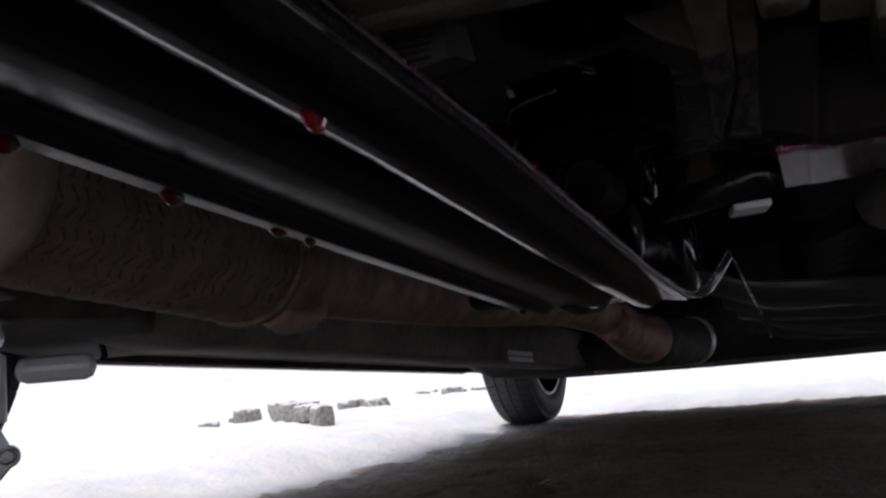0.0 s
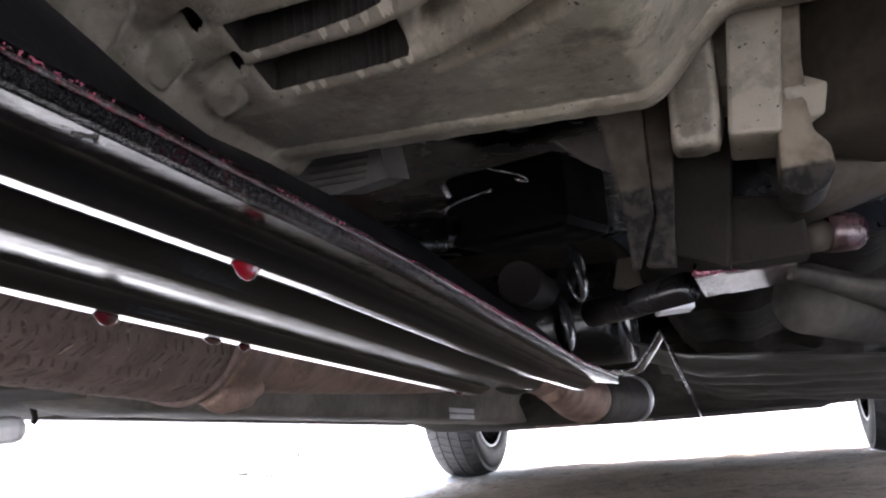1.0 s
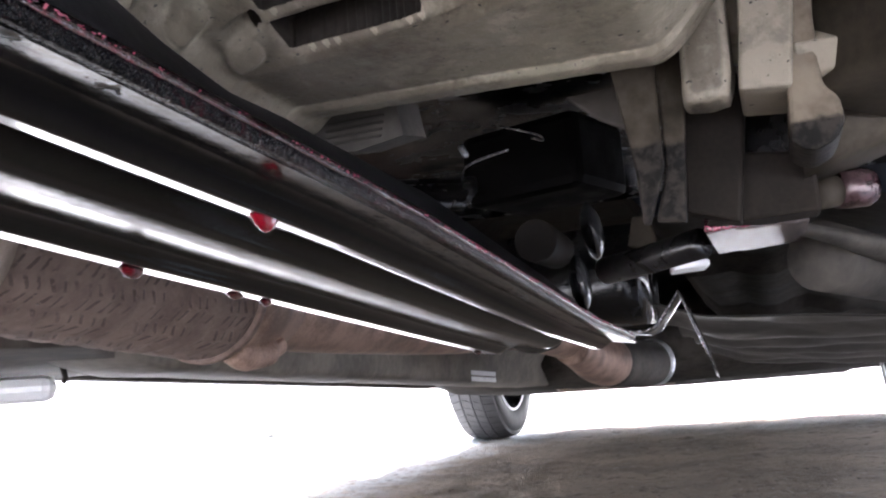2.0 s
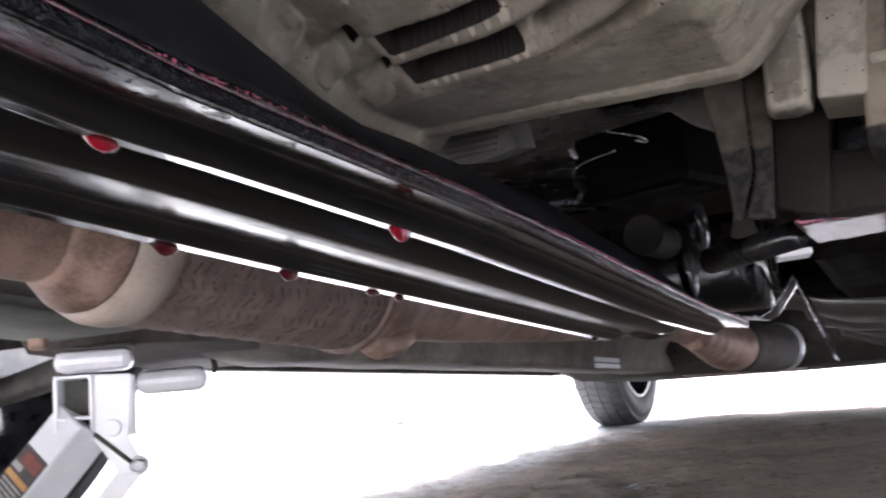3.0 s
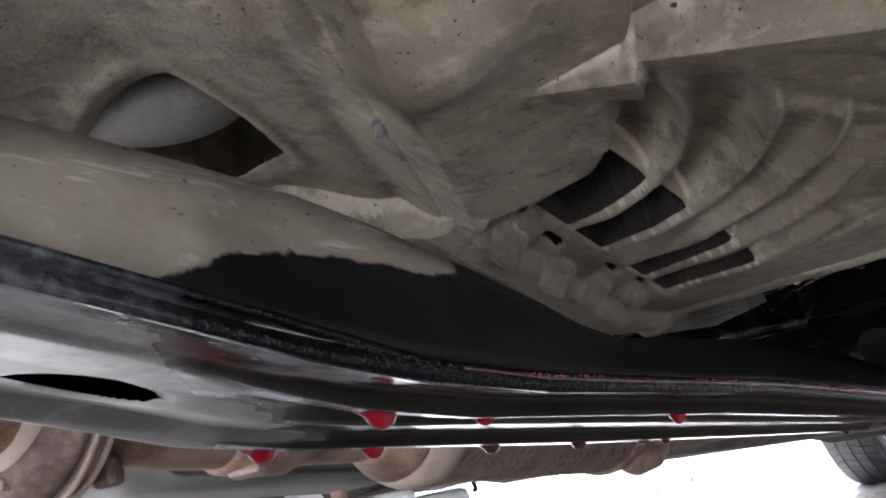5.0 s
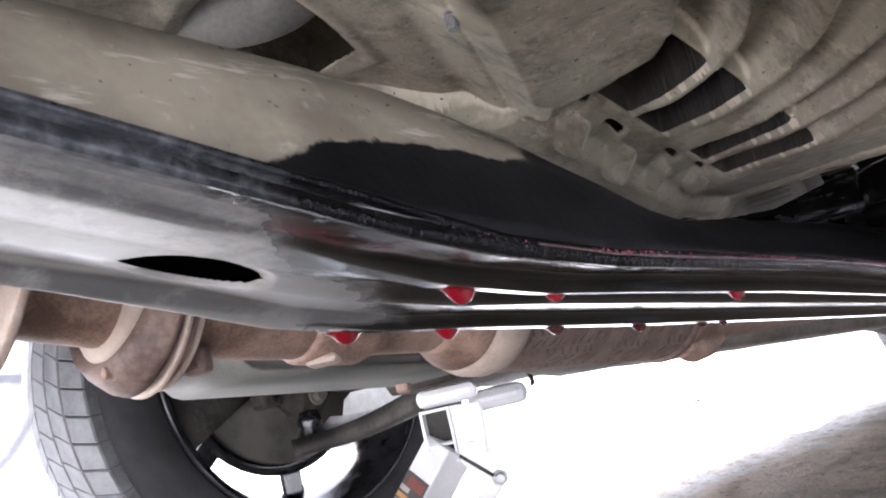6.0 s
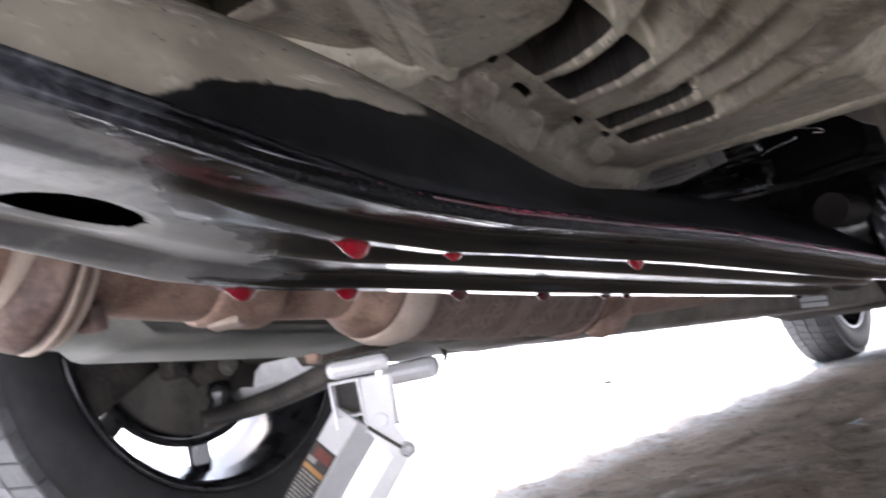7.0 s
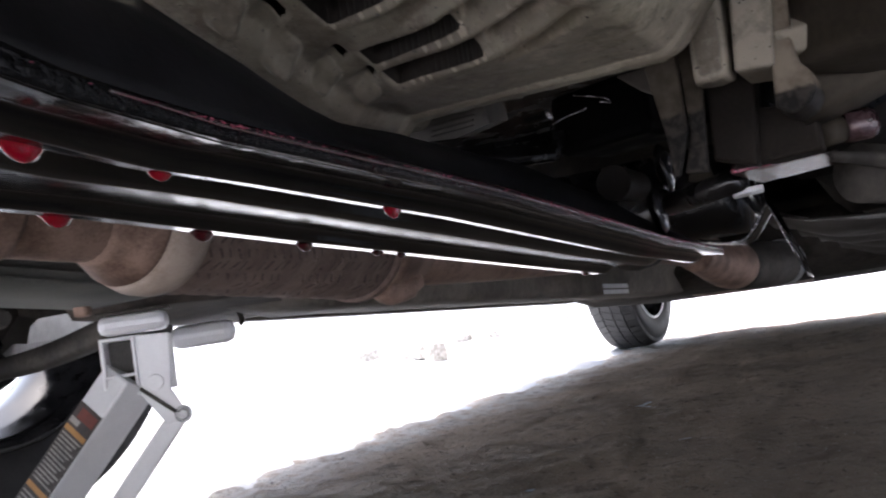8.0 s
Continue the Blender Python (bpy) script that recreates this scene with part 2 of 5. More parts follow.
def asphalt_mat():
    m = Mat("damp_gritty_ground", (0.06, 0.055, 0.05), 0.85)
    n1, n2, n3 = m.noise(2.2), m.noise(16, 6.0, 0.7), m.noise(190, 3.0)
    base = m.mix(m.ramp(n1, 0.35, 0.65), (0.33, 0.245, 0.175), (0.66, 0.51, 0.385))
    base = m.mix(m.ramp(n2, 0.4, 0.68, 0.0, 0.7), base, (0.55, 0.43, 0.33))
    base = m.mix(m.ramp(m.noise(9, 6.0, 0.75), 0.54, 0.66, 0.0, 0.65), base, (0.16, 0.118, 0.09))
    base = m.mix(m.ramp(n3, 0.6, 0.7), base, (0.6, 0.53, 0.46))
    x, y, z = m.xyz()
    slush = m.ramp(m.math("ADD", x, m.math("MULTIPLY", m.math("SUBTRACT", m.noise(5, 6.0, 0.7), 0.5), 0.34)), -0.5, -0.66)
    base = m.mix(m.math("MULTIPLY", slush, m.ramp(m.noise(28, 5.0, 0.7), 0.36, 0.54, 0.25, 1.0)), base, (0.76, 0.73, 0.69))
    grit = m.noise(75, 5.0, 0.75)
    base = m.mix(m.ramp(grit, 0.44, 0.32, 0.0, 0.85), base, (0.08, 0.062, 0.05))
    base = m.mix(m.ramp(grit, 0.6, 0.68, 0.0, 0.85), base, (0.78, 0.67, 0.56))
    m.link(base, "Base Color")
    m.link(m.ramp(n1, 0.3, 0.7, 0.6, 0.9), "Roughness")
    m.bump(m.math("ADD", m.math("ADD", m.math("MULTIPLY", n3, 1.2), m.math("MULTIPLY", grit, 1.8)), m.math("MULTIPLY", n2, 1.6)), 1.0, 0.009)
    return m.m


def snow_mat():
    m = Mat("fresh_snow", (0.84, 0.87, 0.92), 0.7)
    n1, n2 = m.noise(9), m.noise(60)
    m.link(m.mix(m.ramp(n1, 0.3, 0.7), (0.78, 0.83, 0.9), (0.9, 0.91, 0.93)), "Base Color")
    m.bump(m.math("ADD", n1, m.math("MULTIPLY", n2, 0.4)), 0.5, 0.03)
    return m.m


def snowy_stone():
    m = Mat("snow_dusted_stone", (0.3, 0.28, 0.25), 0.85)
    n1, n2 = m.noise(14), m.noise(70)
    geo = m.node("ShaderNodeNewGeometry")
    sep = m.node("ShaderNodeSeparateXYZ")
    m.t.links.new(geo.outputs["Normal"], sep.inputs[0])
    cap = m.ramp(m.math("ADD", sep.outputs[2], m.math("MULTIPLY", m.math("SUBTRACT", n1, 0.5), 1.6)), 0.45, 0.65)
    rock = m.mix(m.ramp(n2, 0.35, 0.65), (0.3, 0.28, 0.255), (0.52, 0.49, 0.45))
    m.link(m.mix(cap, rock, (0.84, 0.87, 0.91)), "Base Color")
    m.bump(m.math("ADD", n1, n2), 0.8, 0.01)
    return m.m


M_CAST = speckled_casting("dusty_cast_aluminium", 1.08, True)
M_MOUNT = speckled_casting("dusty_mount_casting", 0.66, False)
M_BEAM = beam_paint()
M_WEB = web_paint()
M_BRAID = braided()
M_LEG = stained_steel("dusty_steel_with_oily_end", 0.285, 0.62)
M_POSTTIP = stained_steel("dusty_post_with_wet_tip", 0.2815, 1.7)
M_RED = red_fluid("red_fluid", (0.17, 0.0015, 0.009))
M_REDDK = red_fluid("dark_red_fluid", (0.045, 0.001, 0.004))
M_BEAD = bead_fluid()
M_ARM = mottled("brown_dusty_member", (0.026, 0.021, 0.016), (0.06, 0.05, 0.037), 22, (0.6, 0.85), 0.0, 300, 0.4, 0.001, 0.2)
M_RAIL = mottled("grey_dusty_rail", (0.09, 0.08, 0.068), (0.19, 0.17, 0.145), 9, (0.6, 0.85), 0.0, 90, 0.4, 0.002, 0.2)
M_SHIELD = mottled("dark_satin_shield", (0.02, 0.018, 0.017), (0.05, 0.045, 0.042), 12, (0.28, 0.5), 0.0, 150, 0.4, 0.002, 0.5)
M_LIPDROP = mottled("dark_red_fluid_beads", (0.015, 0.003, 0.006), (0.27, 0.045, 0.08), 900, (0.02, 0.08), 0.0, 900, 0.1, 0.0004, 0.9)
M_ASPHALT = asphalt_mat()
M_SNOW = snow_mat()
M_RUST = mottled("brown_rusty_exhaust_steel", (0.12, 0.07, 0.05), (0.33, 0.225, 0.175), 32, (0.5, 0.75), 0.25)
M_RUSTDK = mottled("dark_brown_rust", (0.06, 0.038, 0.032), (0.2, 0.14, 0.115), 40, (0.5, 0.75), 0.25, 260, 0.6, 0.0012)
M_RUSTPALE = mottled("pale_rusty_steel", (0.27, 0.21, 0.17), (0.42, 0.345, 0.29), 30, (0.5, 0.75), 0.2)
M_DARK = mottled("black_underseal", (0.016, 0.014, 0.012), (0.05, 0.044, 0.038), 14, (0.65, 0.9), 0.0, 60, 0.9, 0.008, 0.12)
M_OIL = mottled("oily_black_metal", (0.004, 0.004, 0.0045), (0.012, 0.011, 0.011), 40, (0.1, 0.35), 0.0, 300, 0.5, 0.0008, 0.32)
# near black: shade of the bay and the beam's hollow sits in the colour
M_BAYDK = mottled("near_black_shade_metal", (0.001, 0.001, 0.0011), (0.0035, 0.0032, 0.0032), 40, (0.4, 0.8), 0.0, 300, 0.5, 0.001, 0.03)
M_WETPLATE = mottled("wet_mirror_metal", (0.03, 0.004, 0.007), (0.3, 0.26, 0.27), 300, (0.02, 0.12), 0.6, 700, 0.5, 0.0012, 0.9)
M_WETPART = mottled("fluid_wet_metal", (0.02, 0.004, 0.006), (0.09, 0.055, 0.06), 170, (0.04, 0.16), 0.3, 700, 0.6, 0.0016, 0.8)
# bright speckle in the colour stands in for glints on wet edges
M_GLINT = mottled("painted_edge_glint", (0.012, 0.008, 0.009), (0.7, 0.68, 0.7), 420, (0.05, 0.3), 0.8, 900, 0.9, 0.002, 0.6)
M_GREY = mottled("grey_green_dusty_paint", (0.09, 0.093, 0.083), (0.17, 0.17, 0.152), 14, (0.5, 0.75))
M_GREYDK = mottled("dark_grey_dusty_steel", (0.07, 0.066, 0.06), (0.16, 0.148, 0.13), 18, (0.5, 0.8))
M_SIDE = mottled("brown_dusty_steel", (0.035, 0.029, 0.025), (0.085, 0.072, 0.062), 18, (0.75, 0.95), 0.0, 120, 0.6, 0.003, 0.1)
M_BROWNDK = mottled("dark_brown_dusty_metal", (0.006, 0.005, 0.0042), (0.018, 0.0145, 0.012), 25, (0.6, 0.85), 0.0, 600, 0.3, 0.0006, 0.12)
M_CHASSIS = mottled("dirty_chassis_black", (0.025, 0.023, 0.021), (0.085, 0.076, 0.067), 14, (0.55, 0.85), 0.0, 150, 0.6, 0.003, 0.15)
M_RUBBER = mottled("tyre_rubber", (0.022, 0.022, 0.024), (0.05, 0.05, 0.052), 30, (0.55, 0.8))
# tread rubber paled as if lit strongly by the snow
M_TREAD = mottled("dusty_snowlit_tread", (0.085, 0.086, 0.09), (0.15, 0.152, 0.156), 40, (0.6, 0.85))
M_RIM = mottled("glossy_black_rim_paint", (0.012, 0.012, 0.014), (0.03, 0.03, 0.033), 40, (0.08, 0.22), 0.0, 400, 0.1)
M_ALLOY = mottled("silver_alloy", (0.5, 0.5, 0.52), (0.65, 0.65, 0.67), 40, (0.3, 0.45), 0.6, 400, 0.1)
M_ZINC = mottled("zinc_plated_steel", (0.78, 0.78, 0.79), (0.86, 0.86, 0.87), 30, (0.3, 0.42), 0.15, 500, 0.08)
M_STEEL = mottled("bare_bolt_steel", (0.2, 0.2, 0.2), (0.4, 0.4, 0.4), 60, (0.25, 0.4), 0.6)
M_BLACKPL = mottled("black_rubber_boot", (0.01, 0.01, 0.011), (0.02, 0.02, 0.022), 60, (0.14, 0.24), 0.0, 600, 0.1, 0.0006, 0.6)
M_STONE = snowy_stone()
# rubber painted pale to stand in for overexposed glare
M_PALETYRE = mottled("glare_pale_rubber", (0.4, 0.41, 0.43), (0.7, 0.71, 0.73), 25, (0.6, 0.9), 0.0, 200, 0.6, 0.004, 0.2)
M_WHITE = mottled("white_label_plastic", (0.62, 0.62, 0.62), (0.78, 0.78, 0.78), 60, (0.4, 0.6))
M_BODY = mottled("dark_body_paint", (0.03, 0.035, 0.045), (0.05, 0.055, 0.065), 6, (0.2, 0.35))
M_STICKRED = mottled("red_sticker", (0.13, 0.032, 0.026), (0.22, 0.065, 0.05), 120)
M_STICKORANGE = mottled("orange_sticker", (0.42, 0.2, 0.06), (0.5, 0.27, 0.1), 60)
M_STICKDARK = mottled("dark_sticker", (0.035, 0.03, 0.03), (0.085, 0.072, 0.068), 60)
M_STICKGREY = mottled("pale_sticker_print", (0.24, 0.23, 0.22), (0.4, 0.38, 0.36), 60)


# ---- mesh helpers ----
def mesh_from(name, verts, faces, material, smooth=True):
    me = bpy.data.meshes.new(name)
    me.from_pydata([tuple(v) for v in verts], [], faces)
    me.materials.append(material)
    me.polygons.foreach_set("use_smooth", [smooth] * len(me.polygons))
    me.update()
    return me


def add(name, me, parent=None, label="", at=None):
    ob = new(name, me)
    if at is not None:
        ob.matrix_basis = at
    if parent:
        ob.parent = parent
    if label:
        ob["label"] = label
    return ob


def part(name, bm, material, parent=None, label="", smooth=False, at=None):
    """Links a bmesh as one mesh object under a thing or a part."""
    bmesh.ops.recalc_face_normals(bm, faces=bm.faces)
    me = bpy.data.meshes.new(name)
    bm.to_mesh(me)
    bm.free()
    me.materials.append(material)
    me.polygons.foreach_set("use_smooth", [smooth] * len(me.polygons))
    return add(name, me, parent, label, at)


def thing(name, label, category, group="", kind="", at=(0, 0, 0)):
    ob = new(name)
    ob.empty_display_size = 0.05
    ob.location = at
    return tagged(ob, label, category, group, kind)


def box(cx, cy, cz, sx, sy, sz, bevel=0.002, m=None, bm=None):
    bm = bm or bmesh.new()
    mat = Matrix.Translation((cx, cy, cz)) @ (m or Matrix()) @ Matrix.Diagonal((sx, sy, sz, 1))
    r = bmesh.ops.create_cube(bm, size=1, matrix=mat)
    if bevel:
        edges = list({e for v in r["verts"] for e in v.link_edges})
        bmesh.ops.bevel(bm, geom=edges, offset=bevel, segments=2, profile=0.5, clamp_overlap=True, affect="EDGES")
    return bm


def grid_faces(nu, nv, close_v=False, off=0):
    out = []
    for i in range(nu - 1):
        for j in range(nv if close_v else nv - 1):
            k = (j + 1) % nv
            out.append((off + i * nv + j, off + (i + 1) * nv + j, off + (i + 1) * nv + k, off + i * nv + k))
    return out


def loft(name, rings, material, parent=None, label="", caps=True, smooth=True):
    """Closed rings of equal count joined into one skin."""
    n = len(rings[0])
    verts = [v for r in rings for v in r]
    faces = grid_faces(len(rings), n, True)
    if caps:
        faces += [tuple(range(n)), tuple((len(rings) - 1) * n + k for k in reversed(range(n)))]
    me = mesh_from(name, verts, faces, material, smooth)
    bm = bmesh.new()
    bm.from_mesh(me)
    bmesh.ops.recalc_face_normals(bm, faces=bm.faces)
    bm.to_mesh(me)
    bm.free()
    return add(name, me, parent, label)


def tube(name, path, radii, material, parent=None, label="", n=28, squash=1.0, caps=True):
    """A round tube along a list of points, with a radius for each."""
    pts = [Vector(p) for p in path]
    rings = []
    for i, p in enumerate(pts):
        d = (pts[min(i + 1, len(pts) - 1)] - pts[max(i - 1, 0)]).normalized()
        side = d.cross(Vector((0, 0, 1)))
        side = side.normalized() if side.length > 1e-4 else Vector((1, 0, 0))
        up = side.cross(d)
        r = radii[i] if isinstance(radii, (list, tuple)) else radii
        rings.append([p + side * (r * math.cos(a)) + up * (r * squash * math.sin(a)) for a in (2 * math.pi * k / n for k in range(n))])
    return loft(name, rings, material, parent, label, caps)


def curve_points(ctrl, n=40):
    """Catmull-Rom through the control points."""
    c = [Vector(p) for p in ctrl]
    c = [2 * c[0] - c[1]] + c + [2 * c[-1] - c[-2]]
    out = []
    for i in range(1, len(c) - 2):
        for k in range(n):
            t = k / n
            out.append(0.5 * ((2 * c[i]) + (c[i + 1] - c[i - 1]) * t + (2 * c[i - 1] - 5 * c[i] + 4 * c[i + 1] - c[i + 2]) * t * t + (3 * c[i] - c[i - 1] - 3 * c[i + 1] + c[i + 2]) * t ** 3))
    return out + [c[-2]]


def lathe(name, profile, axis_m, material, parent=None, label="", n=48, smooth=True, close=True):
    """Turns (radius, along) pairs round the local x axis of axis_m."""
    rings = [[axis_m @ Vector((a, r * math.cos(w), r * math.sin(w))) for w in (2 * math.pi * k / n for k in range(n))] for r, a in profile]
    if close:
        rings.append(rings[0])
    verts = [v for r in rings for v in r]
    me = mesh_from(name, verts, grid_faces(len(rings), n, True), material, smooth)
    bm = bmesh.new()
    bm.from_mesh(me)
    bmesh.ops.remove_doubles(bm, verts=bm.verts, dist=1e-5)
    bmesh.ops.recalc_face_normals(bm, faces=bm.faces)
    bm.to_mesh(me)
    bm.free()
    return add(name, me, parent, label)


def hexbolt(name, m, r, h, material, parent, label=""):
    """Hex head on a washer; the head points along the local z axis of m."""
    bm = bmesh.new()
    bmesh.ops.create_cone(bm, cap_ends=True, segments=24, radius1=r * 1.45, radius2=r * 1.4, depth=h * 0.2, matrix=m @ Matrix.Translation((0, 0, h * 0.1)))
    r6 = bmesh.ops.create_cone(bm, cap_ends=True, segments=6, radius1=r, radius2=r, depth=h, matrix=m @ Matrix.Translation((0, 0, h * 0.65)))
    bmesh.ops.bevel(bm, geom=list({e for v in r6["verts"] for e in v.link_edges}), offset=h * 0.08, segments=2, profile=0.5, clamp_overlap=True, affect="EDGES")
    return part(name, bm, material, parent, label)


def smooth01(a, b, v):
    t = np.clip((np.asarray(v, float) - a) / (b - a), 0, 1)
    return t * t * (3 - 2 * t)


# ---- ground ----
def noise2(x, y, s, seed=0.0):
    return noise.noise(Vector((x * s + seed, y * s - seed, seed * 1.7)))


def build_ground():
    xs = np.concatenate([-np.geomspace(400, 1.2, 18), np.arange(-1.1, 1.11, 0.018), np.geomspace(1.2, 400, 18)])
    ys = np.concatenate([-np.geomspace(400, 0.5, 18), np.arange(-0.4, 0.6, 0.05), np.arange(0.6, 4.2, 0.018), np.geomspace(4.3, 400, 18)])
    lump = lambda x, y: 0.006 * noise2(x, y, 5, 2) + 0.007 * noise2(x, y, 17, 4) + 0.0075 * max(0.0, noise2(x, y, 34, 6)) ** 0.7 - 0.006
    verts = [(x, y, lump(x, y) if abs(x) < 1.2 and -0.5 < y < 4.3 else 0.0) for x in xs for y in ys]
    tagged(add("ground", mesh_from("ground", verts, grid_faces(len(xs), len(ys)), M_ASPHALT)), "bare damp brown-grey asphalt under the car", "ground", kind="structure")
    xs = np.concatenate([-np.geomspace(400, 7.3, 18), np.arange(-7, -0.4, 0.055), np.arange(-0.4, 0.5, 0.2), np.arange(0.55, 2.2, 0.07), np.geomspace(2.3, 400, 22)])
    ys = np.concatenate([-np.geomspace(400, 3.2, 16), np.arange(-3, -0.5, 0.12), np.arange(-0.5, 11, 0.055), np.geomspace(11.3, 400, 18)])
    verts = []
    for x in xs:
        for y in ys:
            d = max(abs(x + 0.02) - 0.67, y - 3.5, -1.0 - y)
            d += 0.06 * noise2(x, y, 4.0, 3) + 0.03 * noise2(x, y, 15.0, 5)
            k = float(smooth01(-0.02, 0.35, d))
            z = -0.012 + 0.075 * k + k * (0.025 * noise2(x, y, 3.0, 1) + 0.012 * noise2(x, y, 11.0, 2))
            ledge = float(smooth01(-1.05, -1.45, x)) * float(smooth01(2.2, 2.5, y))
            z += 0.035 * ledge
            z += 0.12 * math.exp(-((x + 1.32) / 0.28) ** 2 - ((y - 0.06) / 0.3) ** 2)
            bank = float(smooth01(-1.7, -4.5, x))
            z += bank * (0.42 + 0.16 * noise2(x, y, 0.8, 7) + 0.06 * noise2(x, y, 3.5, 8))
            z += float(smooth01(5.0, 11.0, y)) * 0.35 * (1 - bank)
            verts.append((x, y, z))
    tagged(add("snow_cover", mesh_from("snow_cover", verts, grid_faces(len(xs), len(ys)), M_SNOW)), "lumpy white snow lying round the car and banked up beyond", "snow", kind="structure")


build_ground()


def build_stone(x, y, z, sx, sy, sz, seed, label):
    bm = bmesh.new()
    bmesh.ops.create_icosphere(bm, subdivisions=4, radius=1)
    for v in bm.verts:
        p = v.co.copy()
        k = 1.0 / max(abs(p.x), abs(p.y), abs(p.z)) ** 0.65
        q = p * k
        q *= 1 + 0.18 * noise2(p.x * 2 + seed, p.y * 2 + p.z, 1.3, seed) + 0.09 * noise2(p.x + p.z, p.y, 5, seed + 3)
        v.co = Vector((q.x * sx / 2, q.y * sy / 2, q.z * sz / 2))
    tagged(part("stone", bm, M_STONE, None, "", True, pose(x, y, z, 0, 0, seed * 37)), label, "stone", "stones in the snow bank")


ROCK, SLAB, CHIP = "rough grey-brown stone half buried in snow", "flat grey stone with a snow cap", "small rough grey stone sunk in the snow"
for k, (x, y, z, sx, sy, sz, label) in enumerate((
    (-1.813, 2.62, 0.075, 0.08, 0.075, 0.075, ROCK), (-1.733, 2.75, 0.112, 0.1, 0.08, 0.075, ROCK), (-1.79, 2.74, 0.1, 0.035, 0.03, 0.035, CHIP),
    (-1.485, 2.63, 0.132, 0.13, 0.09, 0.07, SLAB), (-1.39, 2.58, 0.125, 0.13, 0.09, 0.075, SLAB), (-1.265, 2.5, 0.092, 0.075, 0.08, 0.105, ROCK), (-1.325, 2.53, 0.12, 0.1, 0.08, 0.06, SLAB),
    (-1.755, 3.6, 0.097, 0.15, 0.1, 0.085, SLAB), (-1.63, 3.6, 0.09, 0.16, 0.1, 0.095, SLAB), (-1.925, 4.9, 0.092, 0.14, 0.1, 0.08, CHIP),
    (-1.667, 4.7, 0.09, 0.13, 0.1, 0.105, CHIP), (-1.634, 5.0, 0.082, 0.09, 0.08, 0.085, CHIP), (-1.99, 2.7, 0.085, 0.03, 0.03, 0.03, CHIP))):
    build_stone(x, y, z, sx, sy, sz, k + 1, label)

# ---- the car ----
car = thing("car", "dark car jacked up at the front, seen from underneath", "car")
PITCH = -0.04


def under(y):
    """Height lost towards the rear, since the front is lifted."""
    return PITCH * (y - 0.9)


def build_shell():
    """Plain outer skin that closes the car round and above the camera."""
    ys = sorted(set([-0.75, -0.72, -0.6, -0.4] + [round(-0.1 + 0.05 * k, 3) for k in range(21)] + [1.2, 1.7, 2.2, 2.6] + [round(2.7 + 0.05 * k, 3) for k in range(16)] + [3.48, 3.5]))
    top = lambda y: float(np.interp(y, [-0.75, -0.7, -0.3, 0.55, 1.25, 2.6, 3.2, 3.46, 3.5], [0.62, 0.75, 0.9, 1.0, 1.48, 1.5, 1.3, 1.05, 0.85])) + under(y)
    wide = lambda y: float(np.interp(y, [-0.75, -0.6, -0.3, 0.2, 3.0, 3.4, 3.5], [0.55, 0.74, 0.84, 0.87, 0.87, 0.84, 0.7]))

    def low(y):
        # unseen front edge hangs low to cut light coming in from ahead
        z = float(np.interp(y, [-0.75, -0.6, -0.45, 0.1, 0.8, 3.0, 3.4, 3.5], [0.24, 0.22, 0.26, 0.3, 0.28, 0.28, 0.27, 0.3])) + under(y)
        for cy, cz in ((0.375, 0.4), (3.12, 0.31)):
            d = 0.37 ** 2 - (y - cy) ** 2
            if d > 0:
                z = max(z, cz + math.sqrt(d))
        return z

    rings = []
    for y in ys:
        w, h, b = wide(y), top(y), low(y)
        mid = min(0.85 + under(y), h - 0.05)
        b = min(b, mid - 0.02)
        half = [(w * 0.96, b), (w, b + (mid - b) * 0.3), (w, mid - 0.02), (w * 0.93, mid), (w * 0.8, mid + (h - mid) * 0.75), (w * 0.6, h), (0, h + 0.01)]
        rings.append([Vector((x, y, z)) for x, z in half] + [Vector((-x, y, z)) for x, z in reversed(half[:-1])])
    n = len(rings[0])
    verts = [v for r in rings for v in r]
    faces = grid_faces(len(rings), n)
    faces += [tuple(range(n)), tuple((len(rings) - 1) * n + k for k in reversed(range(n)))]
    ob = add("body_shell", mesh_from("body_shell", verts, faces, M_BODY, True), car, "dark painted body")
    sol = ob.modifiers.new("thickness", "SOLIDIFY")
    sol.thickness, sol.offset = 0.012, 0


build_shell()


